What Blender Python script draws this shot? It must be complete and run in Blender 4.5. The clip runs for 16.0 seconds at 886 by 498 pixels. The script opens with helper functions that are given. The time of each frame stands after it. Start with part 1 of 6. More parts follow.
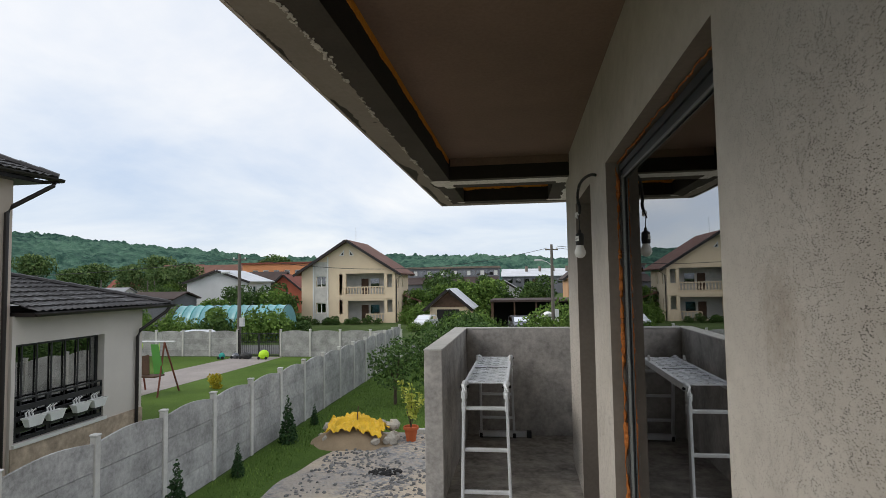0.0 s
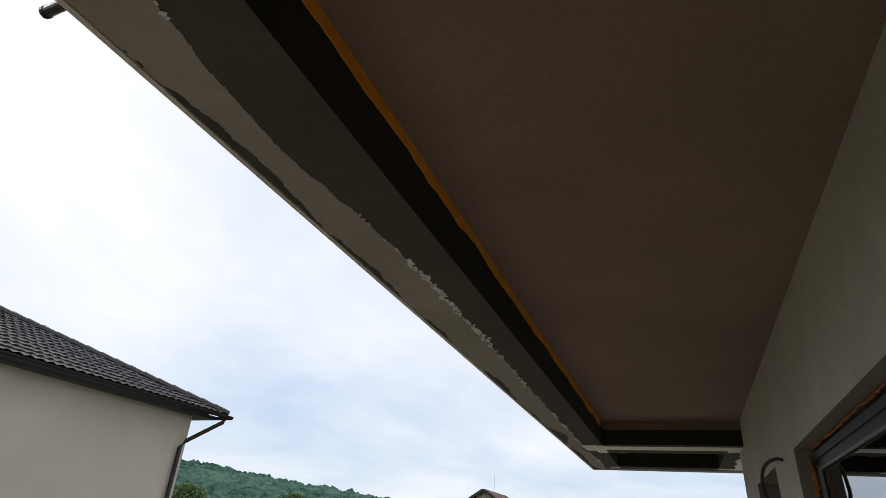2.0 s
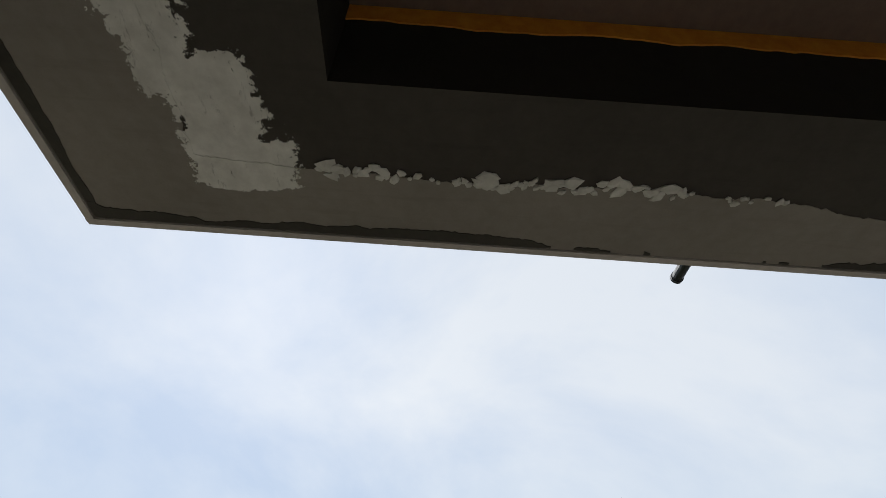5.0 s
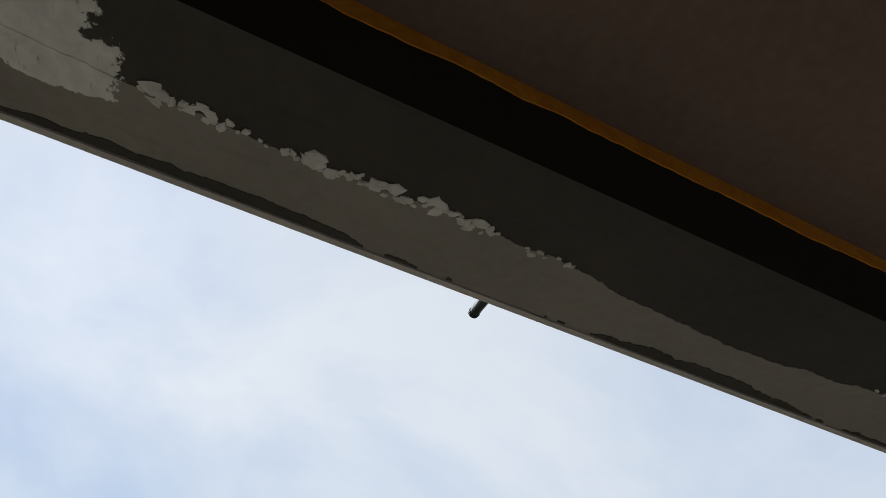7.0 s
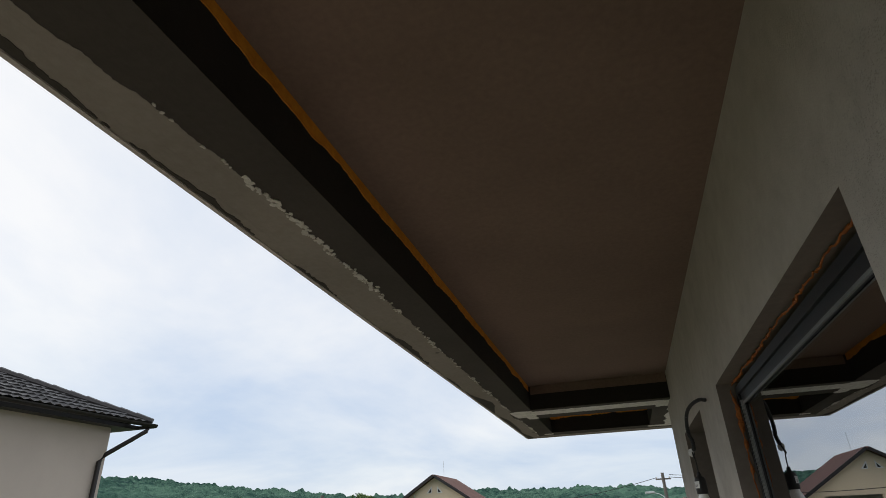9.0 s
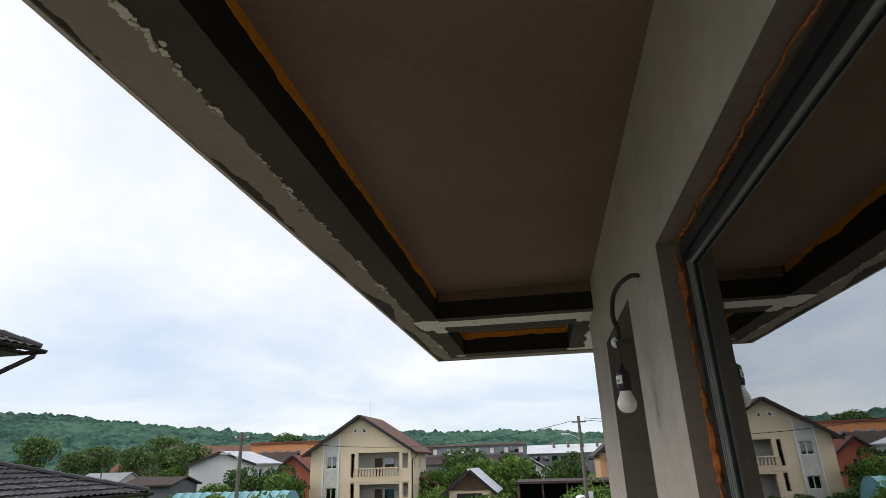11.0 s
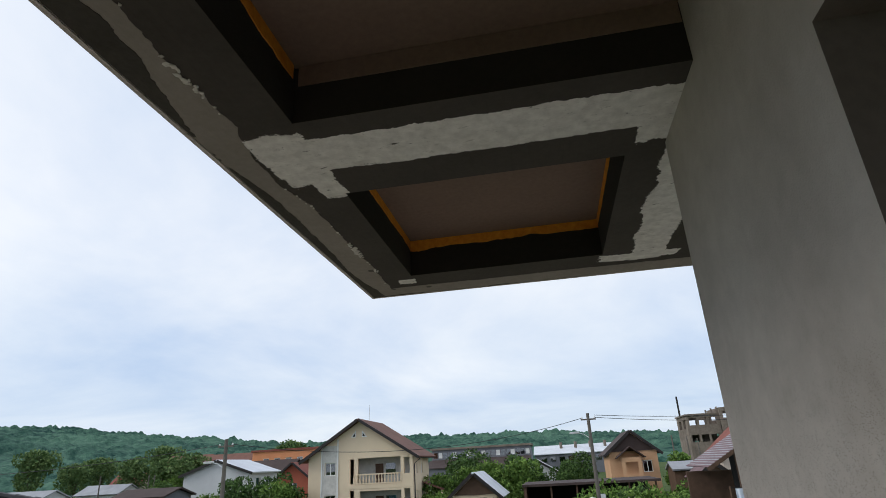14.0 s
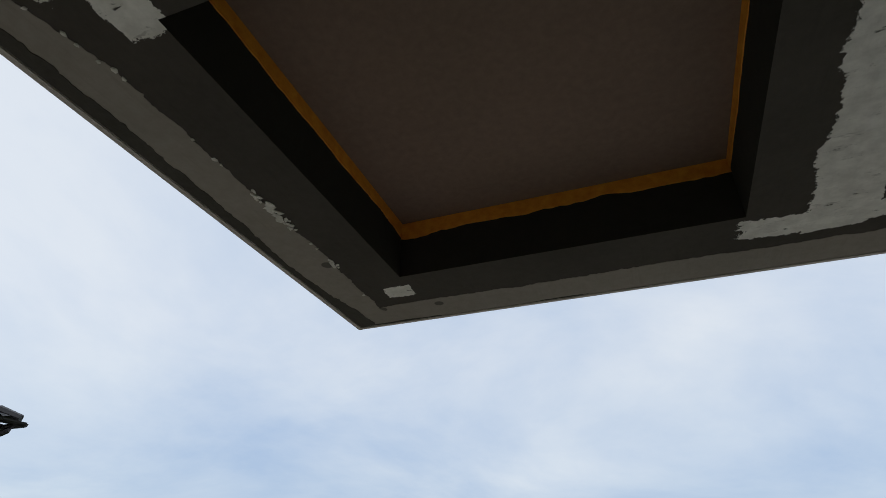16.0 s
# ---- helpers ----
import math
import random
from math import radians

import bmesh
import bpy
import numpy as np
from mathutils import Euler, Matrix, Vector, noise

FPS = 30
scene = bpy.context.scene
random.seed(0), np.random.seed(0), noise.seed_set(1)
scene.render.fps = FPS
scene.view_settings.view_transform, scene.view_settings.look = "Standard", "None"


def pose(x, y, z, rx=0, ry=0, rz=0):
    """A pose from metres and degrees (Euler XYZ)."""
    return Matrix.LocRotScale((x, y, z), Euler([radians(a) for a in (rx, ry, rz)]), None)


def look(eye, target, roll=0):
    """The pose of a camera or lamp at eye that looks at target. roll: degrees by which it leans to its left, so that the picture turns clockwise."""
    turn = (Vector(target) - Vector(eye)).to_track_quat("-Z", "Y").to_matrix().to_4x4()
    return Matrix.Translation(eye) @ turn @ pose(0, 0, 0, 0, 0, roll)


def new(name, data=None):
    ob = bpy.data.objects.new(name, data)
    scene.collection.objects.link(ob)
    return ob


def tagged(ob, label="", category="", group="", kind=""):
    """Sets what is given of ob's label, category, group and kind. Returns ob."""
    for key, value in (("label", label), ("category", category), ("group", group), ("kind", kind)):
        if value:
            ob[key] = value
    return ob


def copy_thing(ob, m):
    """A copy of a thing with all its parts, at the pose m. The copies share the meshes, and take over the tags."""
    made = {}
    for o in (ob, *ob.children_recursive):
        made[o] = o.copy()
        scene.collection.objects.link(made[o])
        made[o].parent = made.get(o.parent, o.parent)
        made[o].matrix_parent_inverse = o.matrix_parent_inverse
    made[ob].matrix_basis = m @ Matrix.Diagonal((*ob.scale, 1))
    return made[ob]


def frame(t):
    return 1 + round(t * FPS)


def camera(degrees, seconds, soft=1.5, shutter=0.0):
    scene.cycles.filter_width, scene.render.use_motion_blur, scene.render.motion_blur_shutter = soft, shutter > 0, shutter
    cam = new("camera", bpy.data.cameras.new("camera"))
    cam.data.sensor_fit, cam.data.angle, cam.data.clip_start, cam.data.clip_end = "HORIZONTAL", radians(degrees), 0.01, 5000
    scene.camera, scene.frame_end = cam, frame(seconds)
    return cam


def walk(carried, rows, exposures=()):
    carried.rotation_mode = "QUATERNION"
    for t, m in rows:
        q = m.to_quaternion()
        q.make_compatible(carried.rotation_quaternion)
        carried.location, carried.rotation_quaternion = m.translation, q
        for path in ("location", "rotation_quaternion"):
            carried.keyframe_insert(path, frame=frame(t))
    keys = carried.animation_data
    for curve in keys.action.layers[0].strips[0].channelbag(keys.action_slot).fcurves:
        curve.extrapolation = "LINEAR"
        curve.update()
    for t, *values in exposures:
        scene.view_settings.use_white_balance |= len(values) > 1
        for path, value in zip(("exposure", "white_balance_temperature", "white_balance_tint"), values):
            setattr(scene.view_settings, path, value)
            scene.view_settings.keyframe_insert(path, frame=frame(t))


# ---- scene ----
cam = camera(76.4, 16.0, soft=0.7)
PATH = [
    (0, (0.068, 0.047, 1.555), (-0.206, 2.025, 1.671), -0.9),
    (0.5, (0.064, 0.046, 1.573), (-0.243, 2.009, 1.798), -0.7),
    (1, (0.071, 0.05, 1.61), (-0.278, 1.976, 2.023), -0.2),
    (1.5, (0.064, 0.036, 1.664), (-0.411, 1.865, 2.319), 1.1),
    (2, (0.023, -0.033, 1.713), (-0.674, 1.607, 2.622), 4.1),
    (2.5, (-0.024, -0.081, 1.739), (-0.901, 1.358, 2.818), 8.3),
    (3, (-0.071, -0.093, 1.772), (-1.076, 1.167, 2.956), 9.2),
    (3.5, (-0.164, -0.074, 1.822), (-1.32, 0.943, 3.098), 8.1),
    (4, (-0.181, -0.01, 1.848), (-1.534, 0.701, 3.138), 7.9),
    (4.5, (-0.166, 0.01, 1.879), (-1.7, 0.313, 3.126), 6.4),
    (5, (-0.157, -0.096, 1.896), (-1.707, -0.077, 3.16), 3.5),
    (5.2, (-0.159, -0.147, 1.897), (-1.704, -0.233, 3.165), 3.5),
    (7.3, (-0.157, 0.05, 1.862), (-1.458, 0.713, 3.226), 7.7),
    (7.5, (-0.111, 0.088, 1.874), (-1.348, 0.944, 3.192), 5.2),
    (8, (-0.035, 0.178, 1.824), (-1.021, 1.396, 3.068), 2.0),
    (8.5, (0.029, 0.328, 1.755), (-0.688, 1.78, 2.929), -0.8),
    (9, (0.098, 0.44, 1.682), (-0.397, 2.167, 2.561), -2.4),
    (9.5, (0.15, 0.571, 1.647), (-0.228, 2.412, 2.333), -1.1),
    (9.7, (0.146, 0.613, 1.631), (-0.21, 2.471, 2.282), -0.2),
    (11.8, (0.13, 2.043, 1.522), (-0.165, 3.879, 2.255), -3.0),
    (12, (0.137, 2.21, 1.543), (-0.216, 4.053, 2.235), -3.0),
    (12.5, (0.08, 2.666, 1.534), (-0.264, 4.515, 2.212), -0.9),
    (13, (0.064, 3.165, 1.514), (-0.35, 4.98, 2.244), -1.2),
    (13.5, (0.057, 3.657, 1.555), (-0.404, 5.453, 2.305), -1.6),
    (14, (0.054, 4.122, 1.563), (-0.257, 5.963, 2.279), -3.2),
    (14.5, (0.175, 4.549, 1.564), (-0.23, 6.381, 2.255), -2.9),
    (15, (0.2, 4.899, 1.619), (-0.294, 6.679, 2.385), -2.9),
    (15.5, (0.131, 5.216, 1.654), (-0.379, 6.928, 2.553), 0.1),
    (16, (0.084, 5.522, 1.695), (-0.517, 7.138, 2.708), 0.2),
]
walk(cam, [(t, look(eye, target, roll)) for t, eye, target, roll in PATH],
     exposures=[(0, 0.06, 6700, 10), (1.5, 0.08, 6650, 10), (3.5, 0.0, 6400, 10), (4.2, -0.1, 6350, 10), (5, -0.28, 6150, 8), (7.5, -0.35, 6050, 8), (8.5, -0.15, 6300, 9), (9.5, 0.04, 6750, 10), (12.5, 0.18, 6700, 10), (13.5, 0.04, 6300, 9), (14.5, -0.06, 6300, 10), (15.2, -0.1, 6250, 10), (16, -0.32, 6050, 8)])

# ---- light ----
SUN_EL, SUN_ROT = 34.0, 250.0
world = bpy.data.worlds.new("overcast_sky")
scene.world = world
world.use_nodes = True
wn = world.node_tree.nodes
wl = world.node_tree.links
wn.clear()
w_out = wn.new("ShaderNodeOutputWorld")
w_bg = wn.new("ShaderNodeBackground")
w_sky = wn.new("ShaderNodeTexSky")
w_sky.sky_type = 'NISHITA'
w_sky.sun_disc = False
w_sky.sun_elevation, w_sky.sun_rotation = radians(SUN_EL), radians(SUN_ROT)
w_tc = wn.new("ShaderNodeTexCoord")
w_sep = wn.new("ShaderNodeSeparateXYZ")
wl.new(w_tc.outputs["Generated"], w_sep.inputs[0])


def w_math(op, a, b=None):
    n = wn.new("ShaderNodeMath")
    n.operation = op
    for i, v in enumerate((a, b)):
        if v is None:
            continue
        if isinstance(v, (int, float)):
            n.inputs[i].default_value = v
        else:
            wl.new(v, n.inputs[i])
    return n.outputs[0]


# cloud layer: directions flattened onto a high plane
w_z = w_math('ADD', w_math('MAXIMUM', w_sep.outputs[2], 0.0), 0.22)
w_u = w_math('DIVIDE', w_sep.outputs[0], w_z)
w_v = w_math('DIVIDE', w_sep.outputs[1], w_z)
w_com = wn.new("ShaderNodeCombineXYZ")
wl.new(w_u, w_com.inputs[0])
wl.new(w_v, w_com.inputs[1])
w_noise = wn.new("ShaderNodeTexNoise")
w_noise.inputs["Scale"].default_value = 0.75
w_noise.inputs["Detail"].default_value = 7
w_noise.inputs["Roughness"].default_value = 0.56
w_noise.inputs["Distortion"].default_value = 0.35
wl.new(w_com.outputs[0], w_noise.inputs["Vector"])
w_ramp = wn.new("ShaderNodeValToRGB")
w_ramp.color_ramp.elements[0].position, w_ramp.color_ramp.elements[1].position = 0.34, 0.62
w_ramp.color_ramp.elements[0].color = (0.68, 0.79, 0.97, 1)
w_ramp.color_ramp.elements[1].color = (1.06, 1.07, 1.09, 1)
wl.new(w_noise.outputs[0], w_ramp.inputs[0])
w_scale = wn.new("ShaderNodeMixRGB")
w_scale.blend_type = 'MULTIPLY'
w_scale.inputs[0].default_value = 1
w_scale.inputs[2].default_value = (0.1, 0.1, 0.1, 1)
wl.new(w_sky.outputs[0], w_scale.inputs[1])
w_mix = wn.new("ShaderNodeMixRGB")
w_mix.inputs[0].default_value = 0.88
wl.new(w_scale.outputs[0], w_mix.inputs[1])
w_band = wn.new("ShaderNodeMapRange")
w_band.inputs["From Min"].default_value, w_band.inputs["From Max"].default_value = 0.36, 0.05
wl.new(w_sep.outputs[2], w_band.inputs["Value"])
w_drift = wn.new("ShaderNodeTexNoise")
w_drift.inputs["Scale"].default_value = 0.42
w_drift.inputs["Detail"].default_value = 4
wl.new(w_com.outputs[0], w_drift.inputs["Vector"])
w_part = wn.new("ShaderNodeMapRange")
w_part.inputs["From Min"].default_value, w_part.inputs["From Max"].default_value = 0.36, 0.56
w_part.inputs["To Min"].default_value = 0.25
wl.new(w_drift.outputs[0], w_part.inputs["Value"])
w_haze = wn.new("ShaderNodeMixRGB")
w_haze.blend_type = 'MULTIPLY'
w_haze.inputs[2].default_value = (0.775, 0.845, 0.915, 1)
wl.new(w_math('MULTIPLY', w_band.outputs[0], w_part.outputs[0]), w_haze.inputs[0])
wl.new(w_ramp.outputs[0], w_haze.inputs[1])
wl.new(w_haze.outputs[0], w_mix.inputs[2])
wl.new(w_mix.outputs[0], w_bg.inputs[0])
w_bg.inputs[1].default_value = 1.0
wl.new(w_bg.outputs[0], w_out.inputs[0])

sun = new("sun", bpy.data.lights.new("sun", 'SUN'))
sun.data.energy, sun.data.angle, sun.data.color = 1.4, radians(25), (1.0, 0.96, 0.9)
sun.matrix_world = look((-38, -14, 27), (0, 0, 0))


# ---- materials ----
class Nodes:
    """Short hand for a node material with one Principled shader."""

    def __init__(self, name, rough=0.8, metal=0.0, spec=0.3):
        self.m = bpy.data.materials.new(name)
        self.m.use_nodes = True
        self.nt = self.m.node_tree
        self.b = self.nt.nodes["Principled BSDF"]
        self.b.inputs["Roughness"].default_value = rough
        self.b.inputs["Metallic"].default_value = metal
        self.b.inputs["Specular IOR Level"].default_value = spec
        self.tc = self.nt.nodes.new("ShaderNodeTexCoord")
        self.geo = self.nt.nodes.new("ShaderNodeNewGeometry")

    def link(self, v, s):
        if isinstance(v, (int, float)):
            s.default_value = v
        elif isinstance(v, tuple):
            s.default_value = v if len(v) == len(s.default_value) else (*v, 1)
        else:
            self.nt.links.new(v, s)

    def math(self, op, a, b=0.0, c=None):
        n = self.nt.nodes.new("ShaderNodeMath")
        n.operation = op
        self.link(a, n.inputs[0])
        self.link(b, n.inputs[1])
        if c is not None:
            self.link(c, n.inputs[2])
        return n.outputs[0]

    def xyz(self, v=None):
        n = self.nt.nodes.new("ShaderNodeSeparateXYZ")
        self.link(v if v is not None else self.geo.outputs["Position"], n.inputs[0])
        return n.outputs

    def noise(self, scale, detail=5, rough=0.6, vec=None, stretch=None, distort=0.0):
        n = self.nt.nodes.new("ShaderNodeTexNoise")
        n.inputs["Scale"].default_value = scale
        n.inputs["Detail"].default_value = detail
        n.inputs["Roughness"].default_value = rough
        n.inputs["Distortion"].default_value = distort
        v = vec if vec is not None else self.geo.outputs["Position"]
        if stretch:
            mp = self.nt.nodes.new("ShaderNodeMapping")
            mp.inputs["Scale"].default_value = stretch
            self.link(v, mp.inputs["Vector"])
            v = mp.outputs[0]
        self.link(v, n.inputs["Vector"])
        return n.outputs[0]

    def voronoi(self, scale, feature='F1', vec=None):
        n = self.nt.nodes.new("ShaderNodeTexVoronoi")
        n.feature = feature
        n.inputs["Scale"].default_value = scale
        self.link(vec if vec is not None else self.geo.outputs["Position"], n.inputs["Vector"])
        return n.outputs

    def step(self, v, lo, hi):
        n = self.nt.nodes.new("ShaderNodeMapRange")
        n.inputs["From Min"].default_value, n.inputs["From Max"].default_value = lo, hi
        self.link(v, n.inputs["Value"])
        return n.outputs[0]

    def mix(self, f, a, b, mode='MIX'):
        n = self.nt.nodes.new("ShaderNodeMixRGB")
        n.blend_type = mode
        self.link(f, n.inputs[0])
        self.link(a, n.inputs[1])
        self.link(b, n.inputs[2])
        return n.outputs[0]

    def color(self, c):
        self.link(c, self.b.inputs["Base Color"])
        return self

    def rough(self, r):
        self.link(r, self.b.inputs["Roughness"])
        return self

    def bump(self, height, strength=0.3, dist=0.01):
        n = self.nt.nodes.new("ShaderNodeBump")
        n.inputs["Strength"].default_value = strength
        n.inputs["Distance"].default_value = dist
        self.link(height, n.inputs["Height"])
        self.link(n.outputs[0], self.b.inputs["Normal"])
        return self


def shade(c, k):
    return tuple(min(1.0, v * k) for v in c)


def surf(name, c, rough=0.8, metal=0.0, big=0.6, fine=30.0, var=0.25, bump=0.25, dist=0.004, spec=0.3, per_object=0.0):
    """A surface with broad mottling, fine grain and relief."""
    s = Nodes(name, rough, metal, spec)
    n1, n2 = s.noise(big, 4), s.noise(fine, 6)
    f = s.math('ADD', s.math('MULTIPLY', n1, 0.6), s.math('MULTIPLY', n2, 0.4))
    col = s.mix(s.step(f, 0.32, 0.68), shade(c, 1 - var), shade(c, 1 + var))
    if per_object:
        oi = s.nt.nodes.new("ShaderNodeObjectInfo")
        k = s.step(oi.outputs["Random"], 0, 1)
        col = s.mix(s.math('MULTIPLY', k, per_object), col, shade(c, 0.45))
    s.color(col)
    if bump:
        s.bump(n2, bump, dist)
    return s.m


def wall_plaster():
    """Grey scratch coat: dragged sand pits, denser low on the wall, brown blots."""
    s = Nodes("grey_scratch_plaster", 0.92)
    n1, n2, n3 = s.noise(0.9, 4), s.noise(14, 6), s.noise(150, 3)
    f = s.math('ADD', s.math('MULTIPLY', n1, 0.6), s.math('MULTIPLY', n2, 0.4))
    col = s.mix(s.step(f, 0.34, 0.66), (0.405, 0.37, 0.325), (0.545, 0.505, 0.45))
    st = s.noise(1.7, 5, stretch=(1, 1, 0.5))
    col = s.mix(s.math('MULTIPLY', s.step(st, 0.56, 0.72), 0.3), col, (0.30, 0.25, 0.20))
    warp = s.noise(35, 3)
    q = s.xyz()
    low = s.step(s.math('ADD', q[2], s.math('MULTIPLY', n1, 1.3)), 2.5, 1.5)
    low = s.math('MAXIMUM', low, s.math('MULTIPLY', s.step(s.math('ADD', q[1], n1), 2.2, 1.6), s.step(s.math('ADD', q[2], n1), 3.0, 2.3)))
    # short scratched pits of two sizes, in drifts
    pits = 0.0
    for scale, lim, pick_scale, lo, hi in ((320, 0.36, 45, 0.46, 0.56), (210, 0.31, 26, 0.49, 0.57), (125, 0.20, 24, 0.54, 0.60)):
        mp = s.nt.nodes.new("ShaderNodeMapping")
        mp.inputs["Rotation"].default_value = (radians(scale * 0.31), 0, 0)
        mp.inputs["Scale"].default_value = (1, 0.5, 1.3)
        s.link(s.geo.outputs["Position"], mp.inputs["Vector"])
        v = s.voronoi(scale, vec=mp.outputs[0])[0]
        v = s.math('ADD', v, s.math('MULTIPLY', s.math('SUBTRACT', s.noise(scale * 2.2, 2), 0.5), 0.42))
        pits = s.math('MAXIMUM', pits, s.math('MULTIPLY', s.step(v, lim, lim - 0.09), s.step(s.noise(pick_scale, 4, 0.75), lo, hi)))
    pits = s.math('MULTIPLY', pits, s.math('ADD', 0.04, s.math('MULTIPLY', low, 0.96)))
    dy, dz = s.math('DIVIDE', s.math('SUBTRACT', q[1], 1.17), 0.10), s.math('DIVIDE', s.math('SUBTRACT', q[2], 1.48), 0.13)
    blot = s.math('ADD', s.math('ADD', s.math('MULTIPLY', dy, dy), s.math('MULTIPLY', dz, dz)), s.math('MULTIPLY', s.math('SUBTRACT', s.noise(24, 5, 0.75), 0.5), 3.2))
    col = s.mix(s.math('MULTIPLY', s.step(blot, 1.0, -0.2), 0.42), col, (0.22, 0.165, 0.12))
    col = s.mix(s.math('MULTIPLY', pits, 0.95), col, (0.06, 0.052, 0.044))
    s.color(col)
    h = s.math('SUBTRACT', s.math('ADD', s.math('ADD', s.math('MULTIPLY', n2, 0.6), s.math('MULTIPLY', n3, 0.5)), s.math('MULTIPLY', warp, 0.3)), pits)
    return s.bump(h, 0.5, 0.006).m


def soffit_coat(name, lo, hi):
    """Adhesive coat under the eaves in one tone, with white filler trowelled over the joints."""
    s = Nodes(name, 0.9)
    p = s.xyz()
    x, y = p[0], p[1]
    rag = s.math('SUBTRACT', s.noise(3.2, 8, 0.62), 0.5)
    rag2 = s.math('SUBTRACT', s.noise(17, 8, 0.7), 0.5)
    wob = s.math('ADD', s.math('MULTIPLY', rag, 0.11), s.math('ADD', s.math('MULTIPLY', rag2, 0.06), s.math('MULTIPLY', s.math('SUBTRACT', s.noise(75, 6, 0.75), 0.5), 0.035)))
    tone = s.math('ADD', s.math('MULTIPLY', s.noise(2.4, 5), 0.6), s.math('MULTIPLY', s.noise(38, 5, 0.7), 0.4))
    col = s.mix(s.step(tone, 0.34, 0.66), lo, hi)
    # trowel drags
    drag = s.noise(9, 4, 0.6, stretch=(6, 0.5, 1))
    col = s.mix(s.math('MULTIPLY', s.step(drag, 0.56, 0.72), 0.25), col, shade(lo, 0.75))
    # a few worn spots
    sp = s.math('MULTIPLY', s.step(s.voronoi(6.5)[0], 0.13, 0.11), s.step(s.noise(2.9, 2), 0.56, 0.58))
    col = s.mix(s.math('MULTIPLY', sp, 0.8), col, (0.07, 0.065, 0.055))
    white_c = s.mix(s.step(s.noise(24, 5), 0.35, 0.65), (0.68, 0.66, 0.605), (0.86, 0.84, 0.78))

    def zone(cx, cy, hx, hy, ex, ey):
        ax = s.math('SUBTRACT', hx, s.math('ABSOLUTE', s.math('SUBTRACT', s.math('ADD', x, s.math('MULTIPLY', wob, ex)), cx)))
        ay = s.math('SUBTRACT', hy, s.math('ABSOLUTE', s.math('SUBTRACT', s.math('ADD', y, s.math('MULTIPLY', wob, ey)), cy)))
        return s.math('GREATER_THAN', s.math('MINIMUM', ax, ay), 0.0)
    z = zone(-0.05, 5.675, 0.62, 0.10, 1.0, 0.55)
    z = s.math('MAXIMUM', z, zone(-0.70, 5.70, 0.095, 0.155, 1.1, 1.5))
    z = s.math('MAXIMUM', z, zone(-0.66, 5.86, 0.05, 0.11, 0.8, 1.2))
    z = s.math('MAXIMUM', z, zone(0.49, 5.74, 0.055, 0.14, 0.8, 1.4))
    z = s.math('MAXIMUM', z, zone(0.64, 6.55, 0.085, 0.60, 1.0, 0.8))
    z = s.math('MAXIMUM', z, zone(0.60, 7.08, 0.20, 0.05, 1.4, 0.9))
    z = s.math('MAXIMUM', z, zone(-0.67, 7.10, 0.05, 0.04, 0.8, 0.8))
    z = s.math('MAXIMUM', z, zone(-0.775, -0.41, 0.05, 0.085, 1.0, 1.4))
    z = s.math('MAXIMUM', z, zone(-0.68, -0.43, 0.10, 0.065, 1.4, 1.7))
    z = s.math('MAXIMUM', z, zone(-0.52, -0.475, 0.14, 0.05, 1.6, 1.5))
    z = s.math('MULTIPLY', z, s.step(s.noise(20, 7, 0.75, stretch=(0.35, 1, 1)), 0.35, 0.38))
    scrape = s.step(s.noise(46, 6, 0.8, stretch=(0.3, 1, 1)), 0.60, 0.66)
    col = s.mix(z, col, s.mix(s.math('MULTIPLY', scrape, 0.4), white_c, (0.16, 0.145, 0.125)))
    s.color(col)
    h = s.math('ADD', s.math('MULTIPLY', z, 0.9), s.math('ADD', s.math('MULTIPLY', s.noise(70, 5), 0.2), s.math('MULTIPLY', drag, 0.15)))
    return s.bump(h, 0.8, 0.008).m


def gravel_ground():
    s = Nodes("sandy_gravel", 0.95)
    n1, n2 = s.noise(0.35, 5), s.noise(9, 6)
    col = s.mix(s.step(n1, 0.42, 0.58), (0.49, 0.41, 0.315), (0.36, 0.32, 0.275))
    v = s.voronoi(11)
    patch = s.step(s.noise(0.45, 4), 0.44, 0.56)
    stone = s.mix(s.step(s.noise(5, 3), 0.3, 0.7), (0.09, 0.095, 0.105), (0.33, 0.33, 0.33))
    col = s.mix(s.math('MULTIPLY', patch, s.step(n2, 0.42, 0.56)), col, stone)
    s.color(col)
    return s.bump(s.math('ADD', n2, s.math('MULTIPLY', v[0], 0.6)), 0.9, 0.05).m


def grass_ground(name, a, b):
    s = Nodes(name, 0.95, spec=0.1)
    n1, n2 = s.noise(0.22, 5), s.noise(26, 6, 0.75)
    f = s.math('ADD', s.math('MULTIPLY', n1, 0.5), s.math('MULTIPLY', n2, 0.5))
    s.color(s.mix(s.step(f, 0.36, 0.64), a, b))
    return s.bump(n2, 0.9, 0.06).m


def leaf_mat(name, a, b, rough=0.7):
    s = Nodes(name, rough, spec=0.15)
    r = s.geo.outputs["Random Per Island"]
    n = s.noise(0.8, 3)
    col = s.mix(r, a, b)
    col = s.mix(s.math('MULTIPLY', s.step(n, 0.35, 0.65), 0.5), col, shade(a, 0.6))
    s.color(col)
    s.b.inputs["Transmission Weight"].default_value = 0.0
    return s.m


